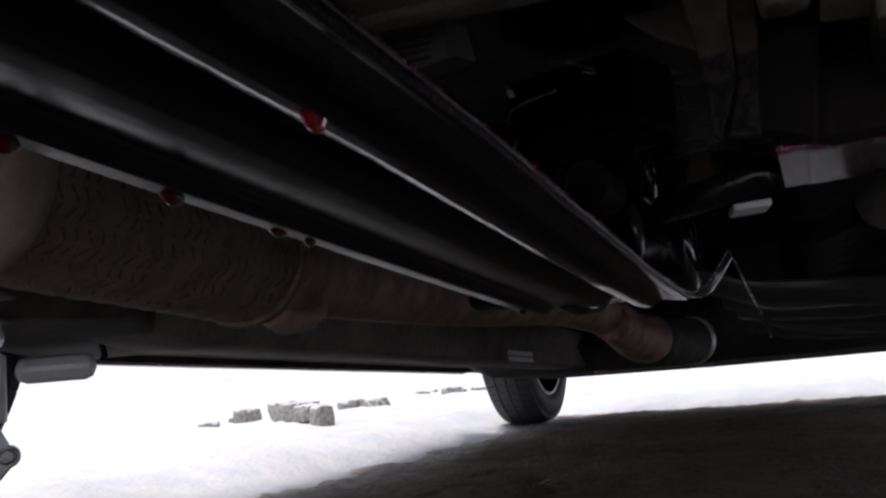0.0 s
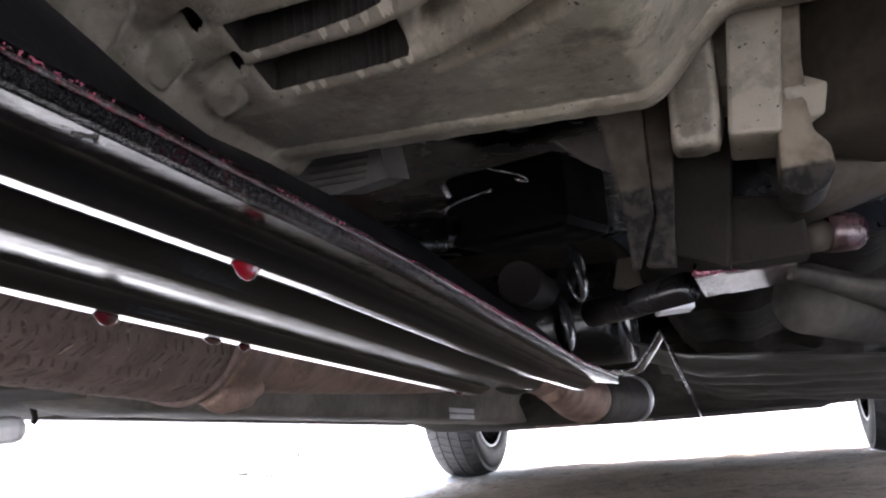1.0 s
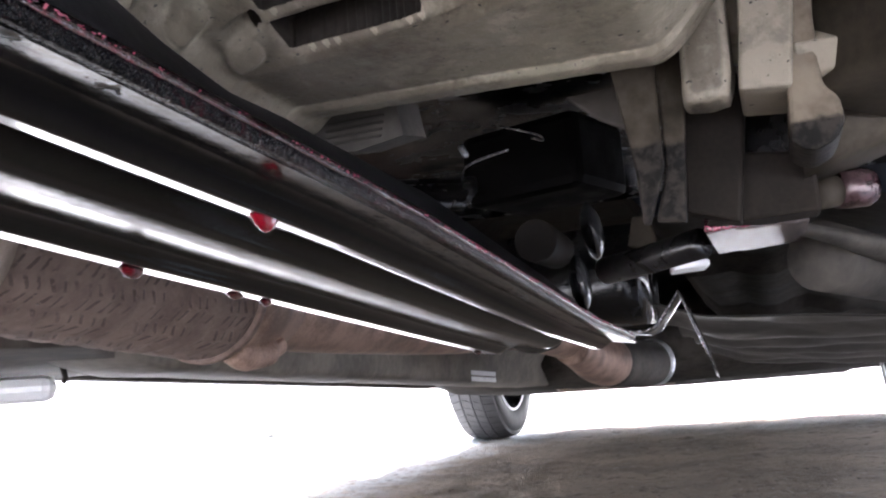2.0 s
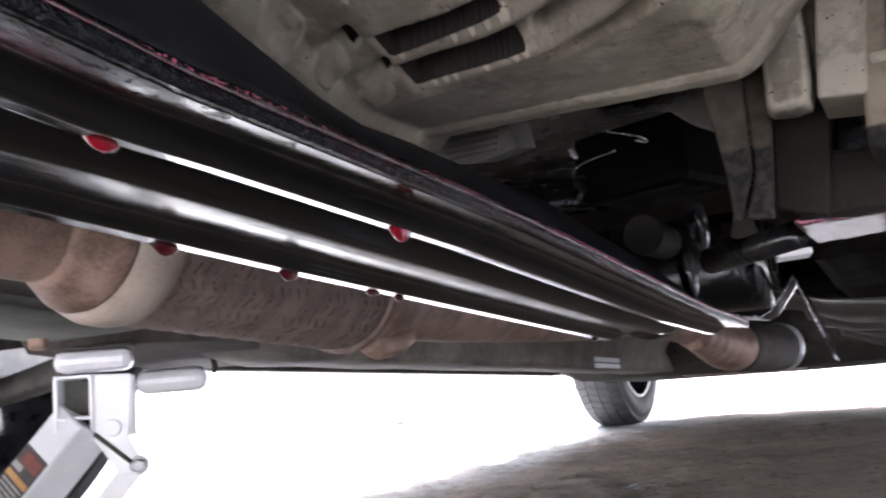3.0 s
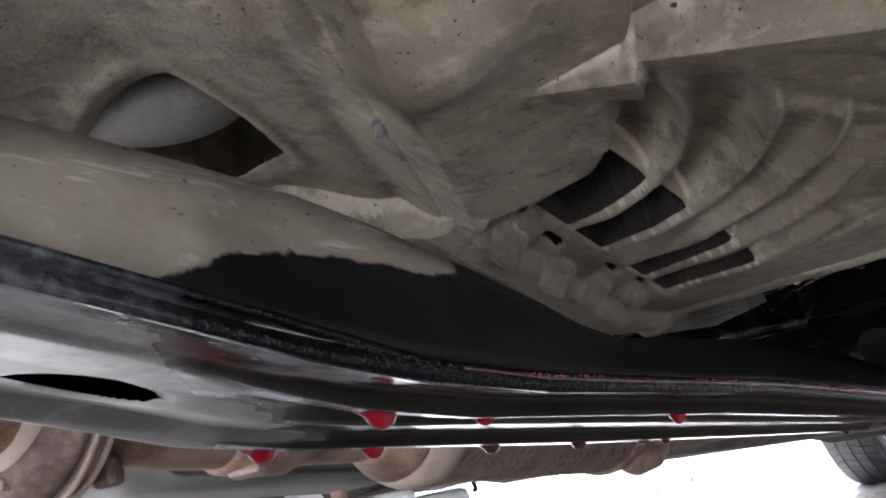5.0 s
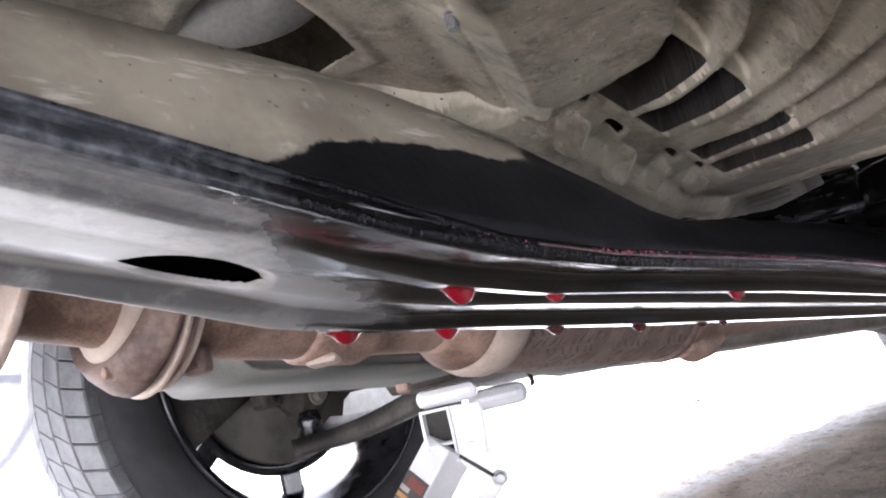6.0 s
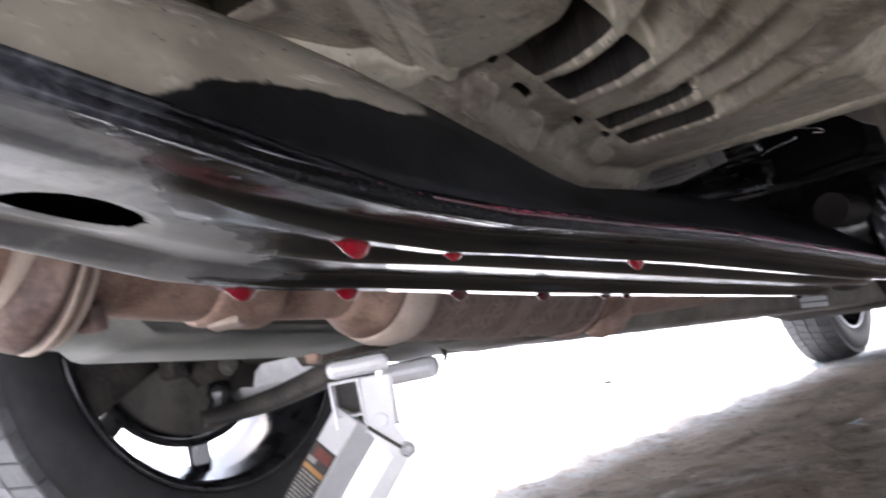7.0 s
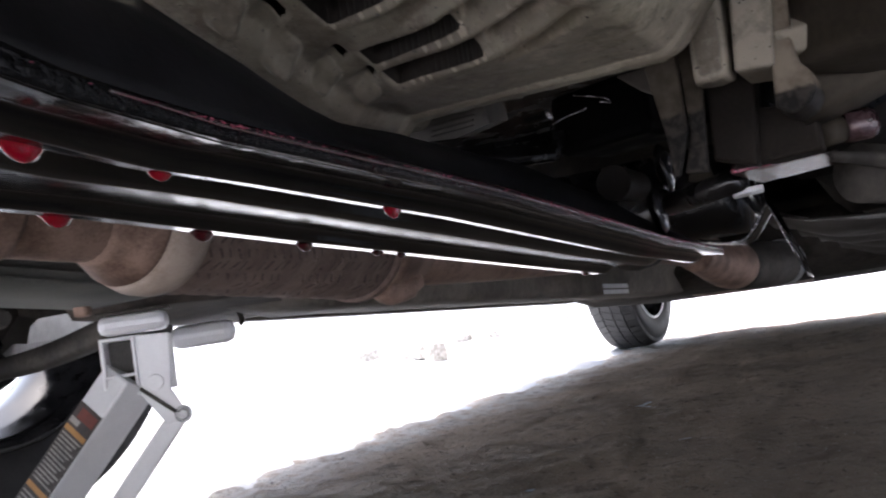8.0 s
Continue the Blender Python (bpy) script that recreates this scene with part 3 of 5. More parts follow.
def build_floor():
    xs = np.linspace(-0.8, 0.8, 65)
    ys = np.linspace(0.62, 3.42, 104)
    verts = []
    for y in ys:
        for x in xs:
            tunnel = 0.13 * float(smooth01(0.2, 0.1, abs(x - 0.03)))
            rib = 0.008 * math.sin(x * 55) * float(smooth01(0.25, 0.3, abs(x)))
            step = 0.02 * float(smooth01(0.01, 0.03, abs((y % 0.62) - 0.31)))
            z = 0.325 + under(y) + tunnel + rib + step + 0.004 * noise2(x, y, 6)
            if abs(x) > 0.72:
                z += 0.1
            verts.append((x, y, z))
    add("floor_pan", mesh_from("floor_pan", verts, grid_faces(len(ys), len(xs)), M_DARK), car, "dirty black ribbed floor pan")
    for s in (-1, 1):
        rings = []
        for y in np.linspace(0.66, 2.74, 40):
            b = 0.272 + under(y)
            rings.append([Vector((s * x, y, z)) for x, z in ((0.66, b + 0.07), (0.665, b + 0.02), (0.69, b + 0.014), (0.712, b + 0.012), (0.714, b), (0.72, b), (0.722, b + 0.014), (0.76, b + 0.018), (0.83, b + 0.05), (0.835, b + 0.1))])
        loft("sill", rings, M_SIDE, car, "dark dusty sill with a pinched seam", True, False)
    # rear undertray, bumper edge, tank and axle
    rings = []
    for x in np.linspace(-0.8, 0.8, 41):
        z = 0.155 + 0.02 * abs(x) ** 2 + 0.004 * noise2(x, 0, 9)
        rings.append([Vector((x, y, zz)) for y, zz in ((3.34, z + 0.1), (3.36, z + 0.012), (3.39, z), (3.45, z), (3.49, z + 0.03), (3.5, z + 0.14))])
    loft("rear_bumper_lip", rings, M_DARK, car, "scuffed black lower edge of the rear bumper")
    tube("axle_beam", [(-0.62, 3.1, 0.27), (-0.4, 3.05, 0.25), (0, 3.03, 0.25), (0.4, 3.05, 0.25), (0.62, 3.1, 0.27)], 0.045, M_DARK, car, "black rear axle beam")
    for s in (-1, 1):
        tube("trailing_arm", curve_points([(s * 0.56, 2.6, 0.24), (s * 0.57, 2.8, 0.215), (s * 0.59, 3.1, 0.23)], 8), 0.035, M_DARK, car, "black trailing arm")
    rings = []
    for y in np.linspace(1.9, 2.75, 14):
        e = 0.05 * float(smooth01(0.32, 0.42, abs(y - 2.325)))
        b = 0.235 + under(y) + e
        rings.append([Vector((x, y, z)) for x, z in ((-0.55, b + 0.1), (-0.53, b + 0.02), (-0.48, b), (0.0, b - 0.004), (0.48, b), (0.53, b + 0.02), (0.55, b + 0.1))])
    loft("fuel_tank", rings, M_DARK, car, "flat black fuel tank")
    rings = []
    for y in np.linspace(0.42, 2.3, 40):
        b = 0.25 - 0.038 * (y - 0.6) + 0.0015 * noise2(0.0, y, 9) + 0.02 * float(smooth01(0.5, 0.42, y))
        rings.append([Vector((x, y, z)) for x, z in ((-0.2, b + 0.075), (-0.216, b + 0.05), (-0.22, b + 0.012), (-0.224, b + 0.003), (-0.232, b), (-0.31, b), (-0.318, b + 0.003), (-0.32, b + 0.075))])
    loft("chassis_rail", rings, M_RAIL, car, "grey dusty chassis rail")
    for k in (0, 1):
        z = 0.2345 - 0.0115 * k
        part("sticker", box(-0.2182, 1.46, z, 0.0012, 0.15, 0.0085, 0.0003, pose(0, 0, 0, -2.2)), M_WHITE, car, "white printed sticker strip")


build_floor()


# ---- wheels ----
def build_wheel(cy, cz, side, spokes_label):
    """A road wheel whose local x axis points outboard."""
    m = pose(side * 0.74, cy, cz, 0, 0, 180 if side < 0 else 0)
    hub = lathe("wheel", [(0.005, 0.03), (0.03, 0.04), (0.075, 0.035), (0.1, 0.01), (0.135, -0.006), (0.149, -0.014), (0.149, -0.02), (0.13, -0.014), (0.1, 0.0), (0.07, 0.025), (0.005, 0.02)], m, M_RIM, car, spokes_label)
    rp = [(0.212, -0.097), (0.2135, -0.091), (0.206, -0.088), (0.2, -0.072), (0.193, -0.06), (0.19, -0.02), (0.187, 0.02), (0.19, 0.05), (0.2, 0.07), (0.208, 0.08), (0.209, 0.086), (0.2, 0.084), (0.194, 0.07), (0.182, 0.052), (0.1735, 0.01), (0.1735, -0.016), (0.184, -0.04), (0.187, -0.058), (0.196, -0.075), (0.2, -0.095)]
    lathe("rim", rp, m, M_RIM, hub, "glossy black wheel rim", 72)
    for k in range(7):
        a = 2 * math.pi * k / 7 + math.pi - math.radians(1)
        bm = bmesh.new()
        box(-0.014, 0, 0.168, 0.012, 0.032, 0.046, 0.004, None, bm)
        bmesh.ops.transform(bm, matrix=m @ Matrix.Rotation(a, 4, "X"), verts=bm.verts)
        part("spoke", bm, M_RIM, hub)
    prof = [(0.205, -0.086), (0.22, -0.1), (0.245, -0.105), (0.27, -0.103), (0.29, -0.094), (0.302, -0.08), (0.3085, -0.055), (0.31, 0.0), (0.308, 0.04), (0.302, 0.056), (0.292, 0.067), (0.27, 0.078), (0.245, 0.081), (0.22, 0.08), (0.205, 0.076), (0.21, 0.0)]
    lathe("tyre", prof, m, M_RUBBER, hub, "worn black road tyre", 96)
    verts, faces = [], []
    nb = 60
    for i in range(nb):
        for x0, x1, shift, solid in ((-0.097, -0.058, 0.0, 0.965), (-0.056, -0.02, 0.3, 1.0), (-0.0185, 0.02, 0.6, 1.0), (0.0215, 0.062, 0.9, 0.965)):
            a0 = 2 * math.pi * (i + shift) / nb
            a1 = a0 + 2 * math.pi * solid / nb
            sk = 0.03 if x0 < -0.06 else 0.05 if x0 < 0 else -0.05
            b = len(verts)
            for rr, inset in ((0.3, 0.0), (0.313, 0.0), (0.3148, 0.0016)):
                for a, x, ea, ex in ((a0, x0, 1, 1), (a1, x0, -1, 1), (a1 + sk, x1, -1, -1), (a0 + sk, x1, 1, -1)):
                    a, x = a + ea * inset / 0.31, x + ex * inset
                    r = rr - 0.011 * (abs(x + 0.014) / 0.08) ** 3
                    verts.append(m @ Vector((x, r * math.cos(a), r * math.sin(a))))
            faces.append((b + 8, b + 9, b + 10, b + 11))
            for o in (0, 4):
                faces += [(b + o + k, b + o + (k + 1) % 4, b + o + 4 + (k + 1) % 4, b + o + 4 + k) for k in range(4)]
    # front tread takes the copy painted lit, rear tread the dark rubber
    tr = add("tread", mesh_from("tread", verts, faces, M_TREAD if cy < 1 else M_RUBBER, False), hub)
    tr["kind"] = "stuff"
    lathe("brake_disc", [(0.02, -0.02), (0.134, -0.02), (0.134, -0.042), (0.075, -0.045), (0.07, -0.07), (0.02, -0.075)], m, M_GREYDK, hub, "dirty brake disc and hub")
    lathe("rim_lip", [(0.205, -0.0975), (0.212, -0.0985), (0.2135, -0.0945), (0.212, -0.0905), (0.2035, -0.0915)], m, M_ALLOY if cy > 2 else M_RIM, hub, "bright rim edge", 72)
    return m


build_wheel(0.4, 0.355, -1, "black front wheel hanging free of the ground")
build_wheel(0.4, 0.355, 1, "black front wheel")
build_wheel(3.12, 0.316, -1, "rear wheel standing on the ground")
build_wheel(3.12, 0.316, 1, "rear wheel standing on the ground")


def build_parked_wheel():
    """Silver spoked wheel of another car, standing out in the snow."""
    spare = thing("parked_car_wheel", "silver spoked alloy wheel standing on a snow mound", "wheel")
    m = pose(-1.32, 0.06, 0.48, 0, 0, 0)
    lathe("tyre", [(0.22, -0.09), (0.26, -0.105), (0.3, -0.09), (0.315, -0.05), (0.315, 0.05), (0.3, 0.09), (0.26, 0.105), (0.22, 0.09)], m, M_PALETYRE, spare, "tyre painted pale as if washed out by glare", 72)
    lathe("rim", [(0.2, -0.08), (0.228, -0.092), (0.23, -0.085), (0.21, -0.06), (0.205, 0.06), (0.23, 0.085), (0.228, 0.094), (0.2, 0.085), (0.195, 0.0)], m, M_ALLOY, spare, "silver rim", 72)
    for k in range(10):
        bm = box(0.055, 0, 0.125, 0.03, 0.026, 0.17, 0.006)
        bmesh.ops.transform(bm, matrix=m @ Matrix.Rotation(2 * math.pi * (k + 0.3) / 10, 4, "X"), verts=bm.verts)
        part("spoke", bm, M_ALLOY, spare)
    lathe("hub", [(0.003, 0.06), (0.05, 0.075), (0.06, 0.06), (0.055, 0.03), (0.003, 0.03)], m, M_ALLOY, spare)


build_parked_wheel()


# ---- centre beam ----
def beam_line(y):
    """Left edge x and z, right edge x and z of the beam."""
    xa = np.interp(y, [-0.45, -0.3, -0.25, -0.2, -0.143, -0.11, 0.0, 0.34], [0.14, 0.146, 0.146, 0.141, 0.138, 0.145, 0.147, 0.146])
    za = np.interp(y, [-0.45, -0.3, -0.25, -0.212, -0.184, -0.15, -0.11, 0.0, 0.34], [0.325, 0.301, 0.2912, 0.2832, 0.2766, 0.2724, 0.2682, 0.259, 0.236])
    xd = np.interp(y, [-0.45, -0.3, -0.1, 0.34], [0.232, 0.236, 0.238, 0.239])
    zd = np.interp(y, [-0.45, -0.287, -0.24, -0.21, -0.18, -0.14, 0.0, 0.22, 0.34], [0.325, 0.298, 0.287, 0.28, 0.2745, 0.27, 0.262, 0.2435, 0.238])
    return xa, za, xd, zd


def build_beam():
    ys = np.concatenate([np.arange(-0.45, -0.275, 0.006), np.arange(-0.275, -0.2, 0.0012), np.arange(-0.2, 0.341, 0.005)])
    s = np.linspace(0, 1, 221)
    rear = np.interp(s, [0, 0.01, 0.085, 0.1, 0.125, 0.15, 0.165, 0.2, 0.25, 0.3, 0.35, 0.41, 0.44, 0.47, 0.5, 0.54, 0.58, 0.635, 0.675, 0.718, 0.775, 0.79, 0.82, 0.85, 0.866, 0.93, 0.985, 1], [0.0009, 0.0008, 0, 0.0006, 0.0024, 0.0036, 0.0037, 0.0032, 0.00246, 0.00175, 0.00115, 0.00065, 0.0005, 0.0012, 0.0028, 0.005, 0.0065, 0.0055, -0.0012, -0.0027, -0.0036, -0.0028, -0.0008, 0.0001, 0.0002, -0.0008, -0.0016, -0.0015])
    front = np.interp(s, [0, 0.02, 0.04, 0.12, 0.16, 0.32, 0.42, 0.6, 0.8, 0.93, 1], [0.002, 0, 0.0003, 0.0045, 0.0048, 0.0012, -0.001, -0.002, -0.003, -0.002, -0.002])
    ker = np.array([1, 2, 3, 2, 1]) / 9.0
    soften = lambda a: np.concatenate([a[:2], np.convolve(a, ker, "valid"), a[-2:]])
    rear, front = soften(rear), soften(soften(soften(soften(soften(front)))))
    hx, hy, ha = 0.1835, -0.2305, math.radians(-25)
    rings, gaps = [], set()
    for y in ys:
        xa, za, xd, zd = beam_line(y)
        g = float(smooth01(-0.225, -0.135, y))
        swell = 0.0009 * float(smooth01(-0.225, -0.2, y) * smooth01(-0.145, -0.185, y)) * (1 + 0.35 * noise2(y, 0.3, 70, 2))
        ring = []
        for k, t in enumerate(s):
            x = xa + (xd - xa) * t
            z = za + (zd - za) * t + front[k] * (1 - g) + rear[k] * g + swell * min(1.0, (1 - t) / 0.13) * float(smooth01(0.78, 0.87, t))
            px, py = x, y
            if -0.27 < y < -0.2:
                dx, dy = x - hx, y - hy
                u = (dy * math.cos(ha) - dx * math.sin(ha)) / 0.0155
                v = (dx * math.cos(ha) + dy * math.sin(ha)) / 0.0145
                r = (abs(u) ** 1.8 + abs(v) ** 1.8) ** (1 / 1.8)
                if 0.9 < r < 1.07:
                    f = 1 / r
                    px, py = hx + dx * f, hy + dy * f
                if r < 0.99:
                    gaps.add((len(rings), k))
                elif r < 1.25:
                    z += 0.0012 * (1.25 - r) / 0.25
            ring.append(Vector((px, py, z)))
        gr = 0.0035 * float(smooth01(-0.19, -0.24, y))
        thin = 1 - 0.4 * float(smooth01(-0.22, -0.17, y))
        for dx, dz in ((0, 0.0019), (gr, 0.0023), (gr, 0.0036), (0, 0.004), (0, 0.0056)):
            ring.append(Vector((xd - dx, y, zd + dz * thin)))
        ring.append(Vector((xd - 0.016, y, zd + 0.006)))
        ring.append(Vector((xd - 0.034, y, zd + 0.015)))
        ring.append(Vector((xa + 0.004, y, za + 0.015)))
        ring.append(Vector((xa - 0.001, y, za + 0.005)))
        rings.append(ring)
    n = len(rings[0])
    keep = [f for f in grid_faces(len(rings), n, True) if not any((v // n, v % n) in gaps for v in f)]
    keep += [tuple(range(n)), tuple((len(rings) - 1) * n + k for k in reversed(range(n)))]
    me = mesh_from("centre_beam", [v for r in rings for v in r], keep, M_BEAM)
    # inner back faces blackened to stand in for the hollow's shade
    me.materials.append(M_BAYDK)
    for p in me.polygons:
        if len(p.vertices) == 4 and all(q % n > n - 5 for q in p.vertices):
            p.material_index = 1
    return add("centre_beam", me, car, "black steel beam, dusty in front and wet with red fluid behind")


beam = build_beam()


def build_lip():
    """Lumpy bead of fluid along the beam's lower right edge."""
    path, radii = [], []
    for y in np.arange(-0.17, 0.335, 0.0011):
        xa, za, xd, zd = beam_line(y)
        k = float(smooth01(-0.17, -0.11, y))
        path.append((xd - 0.0002, y, zd + 0.0022 - 0.0004 * k))
        radii.append(max(0.0004, 0.0002 + k * (0.0004 + 0.0004 * float(smooth01(0.0, 0.12, y)) + 0.0004 * noise2(y, 0.0, 260, 4) + 0.0004 * noise2(y, 0.5, 70, 6))))
    tube("fluid_bead", path, radii, M_BEAD, beam, "lumpy wet edge speckled with red fluid", 10)


build_lip()


def build_fluid_spatter():
    """Countless small beads of fluid clinging along the beam's right edge."""
    rnd = random.Random(5)
    probe = bmesh.new()
    bmesh.ops.create_icosphere(probe, subdivisions=2, radius=1)
    probe.verts.ensure_lookup_table()
    unit = [v.co.copy() for v in probe.verts]
    tris = [tuple(v.index for v in f.verts) for f in probe.faces]
    probe.free()
    verts, faces = [], []
    count = 0
    while count < 3400:
        y = rnd.uniform(-0.205, 0.33)
        if rnd.random() > 0.05 + 0.12 * (y > -0.13) + 1.0 * (y > -0.15) * max(0.0, noise2(y, 0.0, 38, 8)) + 0.6 * float(smooth01(-0.02, 0.1, y)):
            continue
        xa, za, xd, zd = beam_line(y)
        r = rnd.uniform(0.00008, 0.00032) * (0.9 + 2.1 * float(smooth01(-0.05, 0.12, y)))
        c = Vector((xd - abs(rnd.gauss(0, 0.0022)) + 0.0002, y, zd + 0.0026))
        if rnd.random() < 0.3:
            c = Vector((xd, y, zd + rnd.uniform(0.0018, 0.003)))
        long = rnd.uniform(0.9, 2.4)
        b = len(verts)
        verts += [c + Vector((p.x * r, p.y * r * long, p.z * r * 0.8)) for p in unit]
        faces += [tuple(b + q for q in f) for f in tris]
        count += 1
    ob = add("fluid_spatter", mesh_from("fluid_spatter", verts, faces, M_LIPDROP), beam, "fine spatter of pinkish-red fluid along the edge")
    ob["kind"] = "stuff"


build_fluid_spatter()


def build_web():
    rings = []
    for y in np.arange(-0.46, 0.335, 0.004):
        xa, za, xd, zd = beam_line(y)
        top = float(np.interp(y, [-0.46, -0.3, -0.217, -0.188, -0.165, -0.132, -0.099, -0.08, -0.058, -0.02, 0.02, 0.07, 0.1, 0.124, 0.2, 0.3, 0.335], [0.36, 0.337, 0.328, 0.324, 0.319, 0.31, 0.3, 0.293, 0.2885, 0.2885, 0.287, 0.286, 0.2835, 0.281, 0.273, 0.256, 0.248]))
        gap = float(smooth01(-0.215, -0.25, y))
        lo = zd + 0.004 + 0.0022 * gap
        top = max(top, lo + 0.003) + 0.0006 * noise2(y * 10, 0.3, 3)
        xb = xd - 0.0045 - 0.006 * gap
        xt = 0.212
        ring = []
        for f in (0, 0.15, 0.4, 0.7, 1.0):
            bulge = 0.003 * math.sin(math.pi * f)
            ring.append(Vector((xb + (xt - xb) * f + bulge, y, lo + (top - lo) * f)))
        ring += [Vector((xt - 0.003, y, top)), Vector((xb - 0.004, y, lo + 0.001))]
        rings.append(ring)
    loft("web_plate", rings, M_WEB, beam, "upright beam plate, brown dust above a dark wet stain")


build_web()


# ---- transmission casting ----
def build_casting():
    """Bell-shaped housing seen from below: arched rows of open pockets and scoops between rounded ribs, round one axis."""
    cx, cy = 0.2, -0.168
    rows = ((0.0757, 0.092, 80), (0.0948, 0.1096, 80), (0.1243, 0.1335, 52), (0.1365, 0.147, 38))
    x0, x1 = 0.2155, 0.2545
    xs = np.array(sorted(set(np.round(np.concatenate([np.linspace(0.135, x0, 110), np.linspace(x0, x1, 58), np.linspace(x1, 0.348, 124)]), 6))))
    ys = np.concatenate([np.linspace(-0.3, -0.215, 60)[:-1], np.linspace(-0.215, 0.036, 380)])
    nx, ny = len(xs), len(ys)
    X, Y = (g.copy() for g in np.meshgrid(xs, ys, indexing="ij"))
    # draw the grid onto the pockets' curved edges
    for r in [q for row in rows for q in row[:2]]:
        R = np.hypot(X - cx, Y - cy)
        near = (np.abs(R - r) < 0.00034) & (X > x0 - 0.002) & (X < x1 + 0.002) & (Y > cy)
        Y = np.where(near, cy + np.sqrt(np.maximum(r * r - (X - cx) ** 2, 0)), Y)
    R = np.hypot(X - cx, Y - cy)
    A = np.degrees(np.arctan2(X - cx, Y - cy))
    S = np.where(Y < cy, np.abs(X - cx) * 0.6, R)
    Z = np.clip(0.3285 - 0.36 * (S - 0.079), 0.3025, 0.332) - 0.03 * (X - 0.21) * smooth01(-0.06, 0.03, Y)
    bump = lambda r, w: np.exp(-((R - r) / w) ** 2)
    trough = lambda r0, r1: np.clip(1 - ((R - (r0 + r1) / 2) / ((r1 - r0) / 2)) ** 2, 0, 1) ** 0.7
    open_to = np.zeros_like(Z, dtype=bool)
    pocket = np.zeros_like(Z, dtype=bool)
    for k, (r0, r1, far) in enumerate(rows):
        # rounded mouth, and the channel that runs on from its far end
        q = np.maximum(np.abs(R - (r0 + r1) / 2) - (r1 - r0) / 2, np.abs(X - (x0 + x1) / 2) - (x1 - x0) / 2)
        q = np.where(Y > cy, q, 1)
        pocket |= q < -1e-5
        Z = Z + 0.0009 * np.exp(-(np.maximum(q, 0) / 0.0008) ** 2)
        Z = Z + 0.0085 * trough(r0 - 0.0004, r1 + 0.0004) * smooth01(x1 - 0.001, x1 + 0.004, X) * smooth01(far + 4, far - 14, A) * (Y > cy)
    Z = Z + 0.005 * trough(0.1124, 0.1226) * smooth01(16, 30, A) * smooth01(70, 52, A)
    Z = Z + 0.006 * trough(0.1492, 0.1576) * smooth01(20, 27, A) * smooth01(40, 33, A)
    # crests of the ribs, running on past the pockets and dying out
    for r, h, far in ((0.0936, 0.0026, 84), (0.111, 0.0026, 84), (0.1242, 0.0026, 76), (0.1352, 0.0028, 55), (0.1476, 0.0026, 40)):
        Z = Z - h * bump(r, 0.0017) * smooth01(8, 24, A) * smooth01(far + 3, far - 12, A) * (Y > cy)
    # scoops beside the pockets, each ending in a small dark mouth
    for px, py, a, b in ((0.2095, -0.0965, 0.0034, 0.0056), (0.2058, -0.0738, 0.0032, 0.0042), (0.2092, -0.0472, 0.0028, 0.0031), (0.2118, -0.0338, 0.0024, 0.0024)):
        ty = Y - py + 0.35 * (X - px)
        q = np.hypot(np.abs((X - px) / a) ** 1.4, np.abs(ty / b) ** 1.4)
        open_to |= (q < 1) & (X > px - a * 0.55)
        ramp = np.clip((X - (px - 0.011)) / 0.011, 0, 1) * smooth01(px + a * 1.3, px + a * 0.9, X)
        Z = Z + 0.0036 * ramp * np.clip(1 - (ty / (b * 1.35)) ** 2, 0, 1)
    # low worn facets along the edge beside the beam, and the rounded edge itself
    for px, py, rx, ry, h in ((0.2, -0.1075, 0.0055, 0.006, 0.0026), (0.196, -0.0845, 0.0058, 0.006, 0.003), (0.1955, -0.0595, 0.006, 0.006, 0.003), (0.1985, -0.0405, 0.005, 0.0045, 0.0024), (0.2035, -0.0245, 0.005, 0.004, 0.002)):
        tilt = (X - px) * 0.35 + (Y - py)
        q = np.hypot(np.abs((X - px) / rx) ** 1.5, np.abs(tilt / ry) ** 1.5)
        Z = Z - h * smooth01(1.4, 0.5, q) * (1 + 0.35 * (Y - py) / ry)
    Z = Z - 0.0055 * np.exp(-((X - 0.187) / 0.008) ** 4) * smooth01(-0.125, -0.095, Y)
    # box-shaped bulge in front of the pockets with a sloping end face, and the shallower flange beside it
    side = (X - 0.2075) * 0.85 + (Y + 0.121) * 0.53
    brim = np.interp(A, [-170, -60, 0, 8, 40, 52, 90, 130, 180], [0.2, 0.06, 0.06, 0.0645, 0.0745, 0.0752, 0.094, 0.15, 0.2])
    front = np.where(Y < cy - 0.02, 1.0, smooth01(brim + 0.0006, brim - 0.0008, R))
    Z = Z - front * 0.0045
    Z = Z + front * (0.009 * np.clip(-(side - 0.002) / 0.0095, 0, 1) + 0.009 * smooth01(-0.007, -0.022, side) + 0.012 * smooth01(-0.02, -0.06, side))
    Z = Z + 0.014 * smooth01(-0.165, -0.2, Y + 0.35 * (X - 0.2)) * smooth01(0.23, 0.26, X)
    # lug of the small bolt, a soft hump of the gearbox in front of the bulge
    for px, py, r, h in ((0.2335, -0.174, 0.0052, -0.003), (0.262, -0.215, 0.026, -0.01)):
        Z = Z + h * np.exp(-(np.hypot(X - px, Y - py) / r) ** 4)
    # opening towards the engine bay with a thick ragged edge
    ox, oy = X - 0.1715 + 0.45 * (Y + 0.185), Y + 0.185
    mouth = np.maximum(np.abs(ox / 0.0215), np.abs(oy / 0.03)) * 0.6 + np.hypot(ox / 0.0215, oy / 0.03) * 0.4
    open_to |= mouth < 1
    Z = Z - 0.002 * np.exp(-((mouth - 1.2) / 0.15) ** 2)
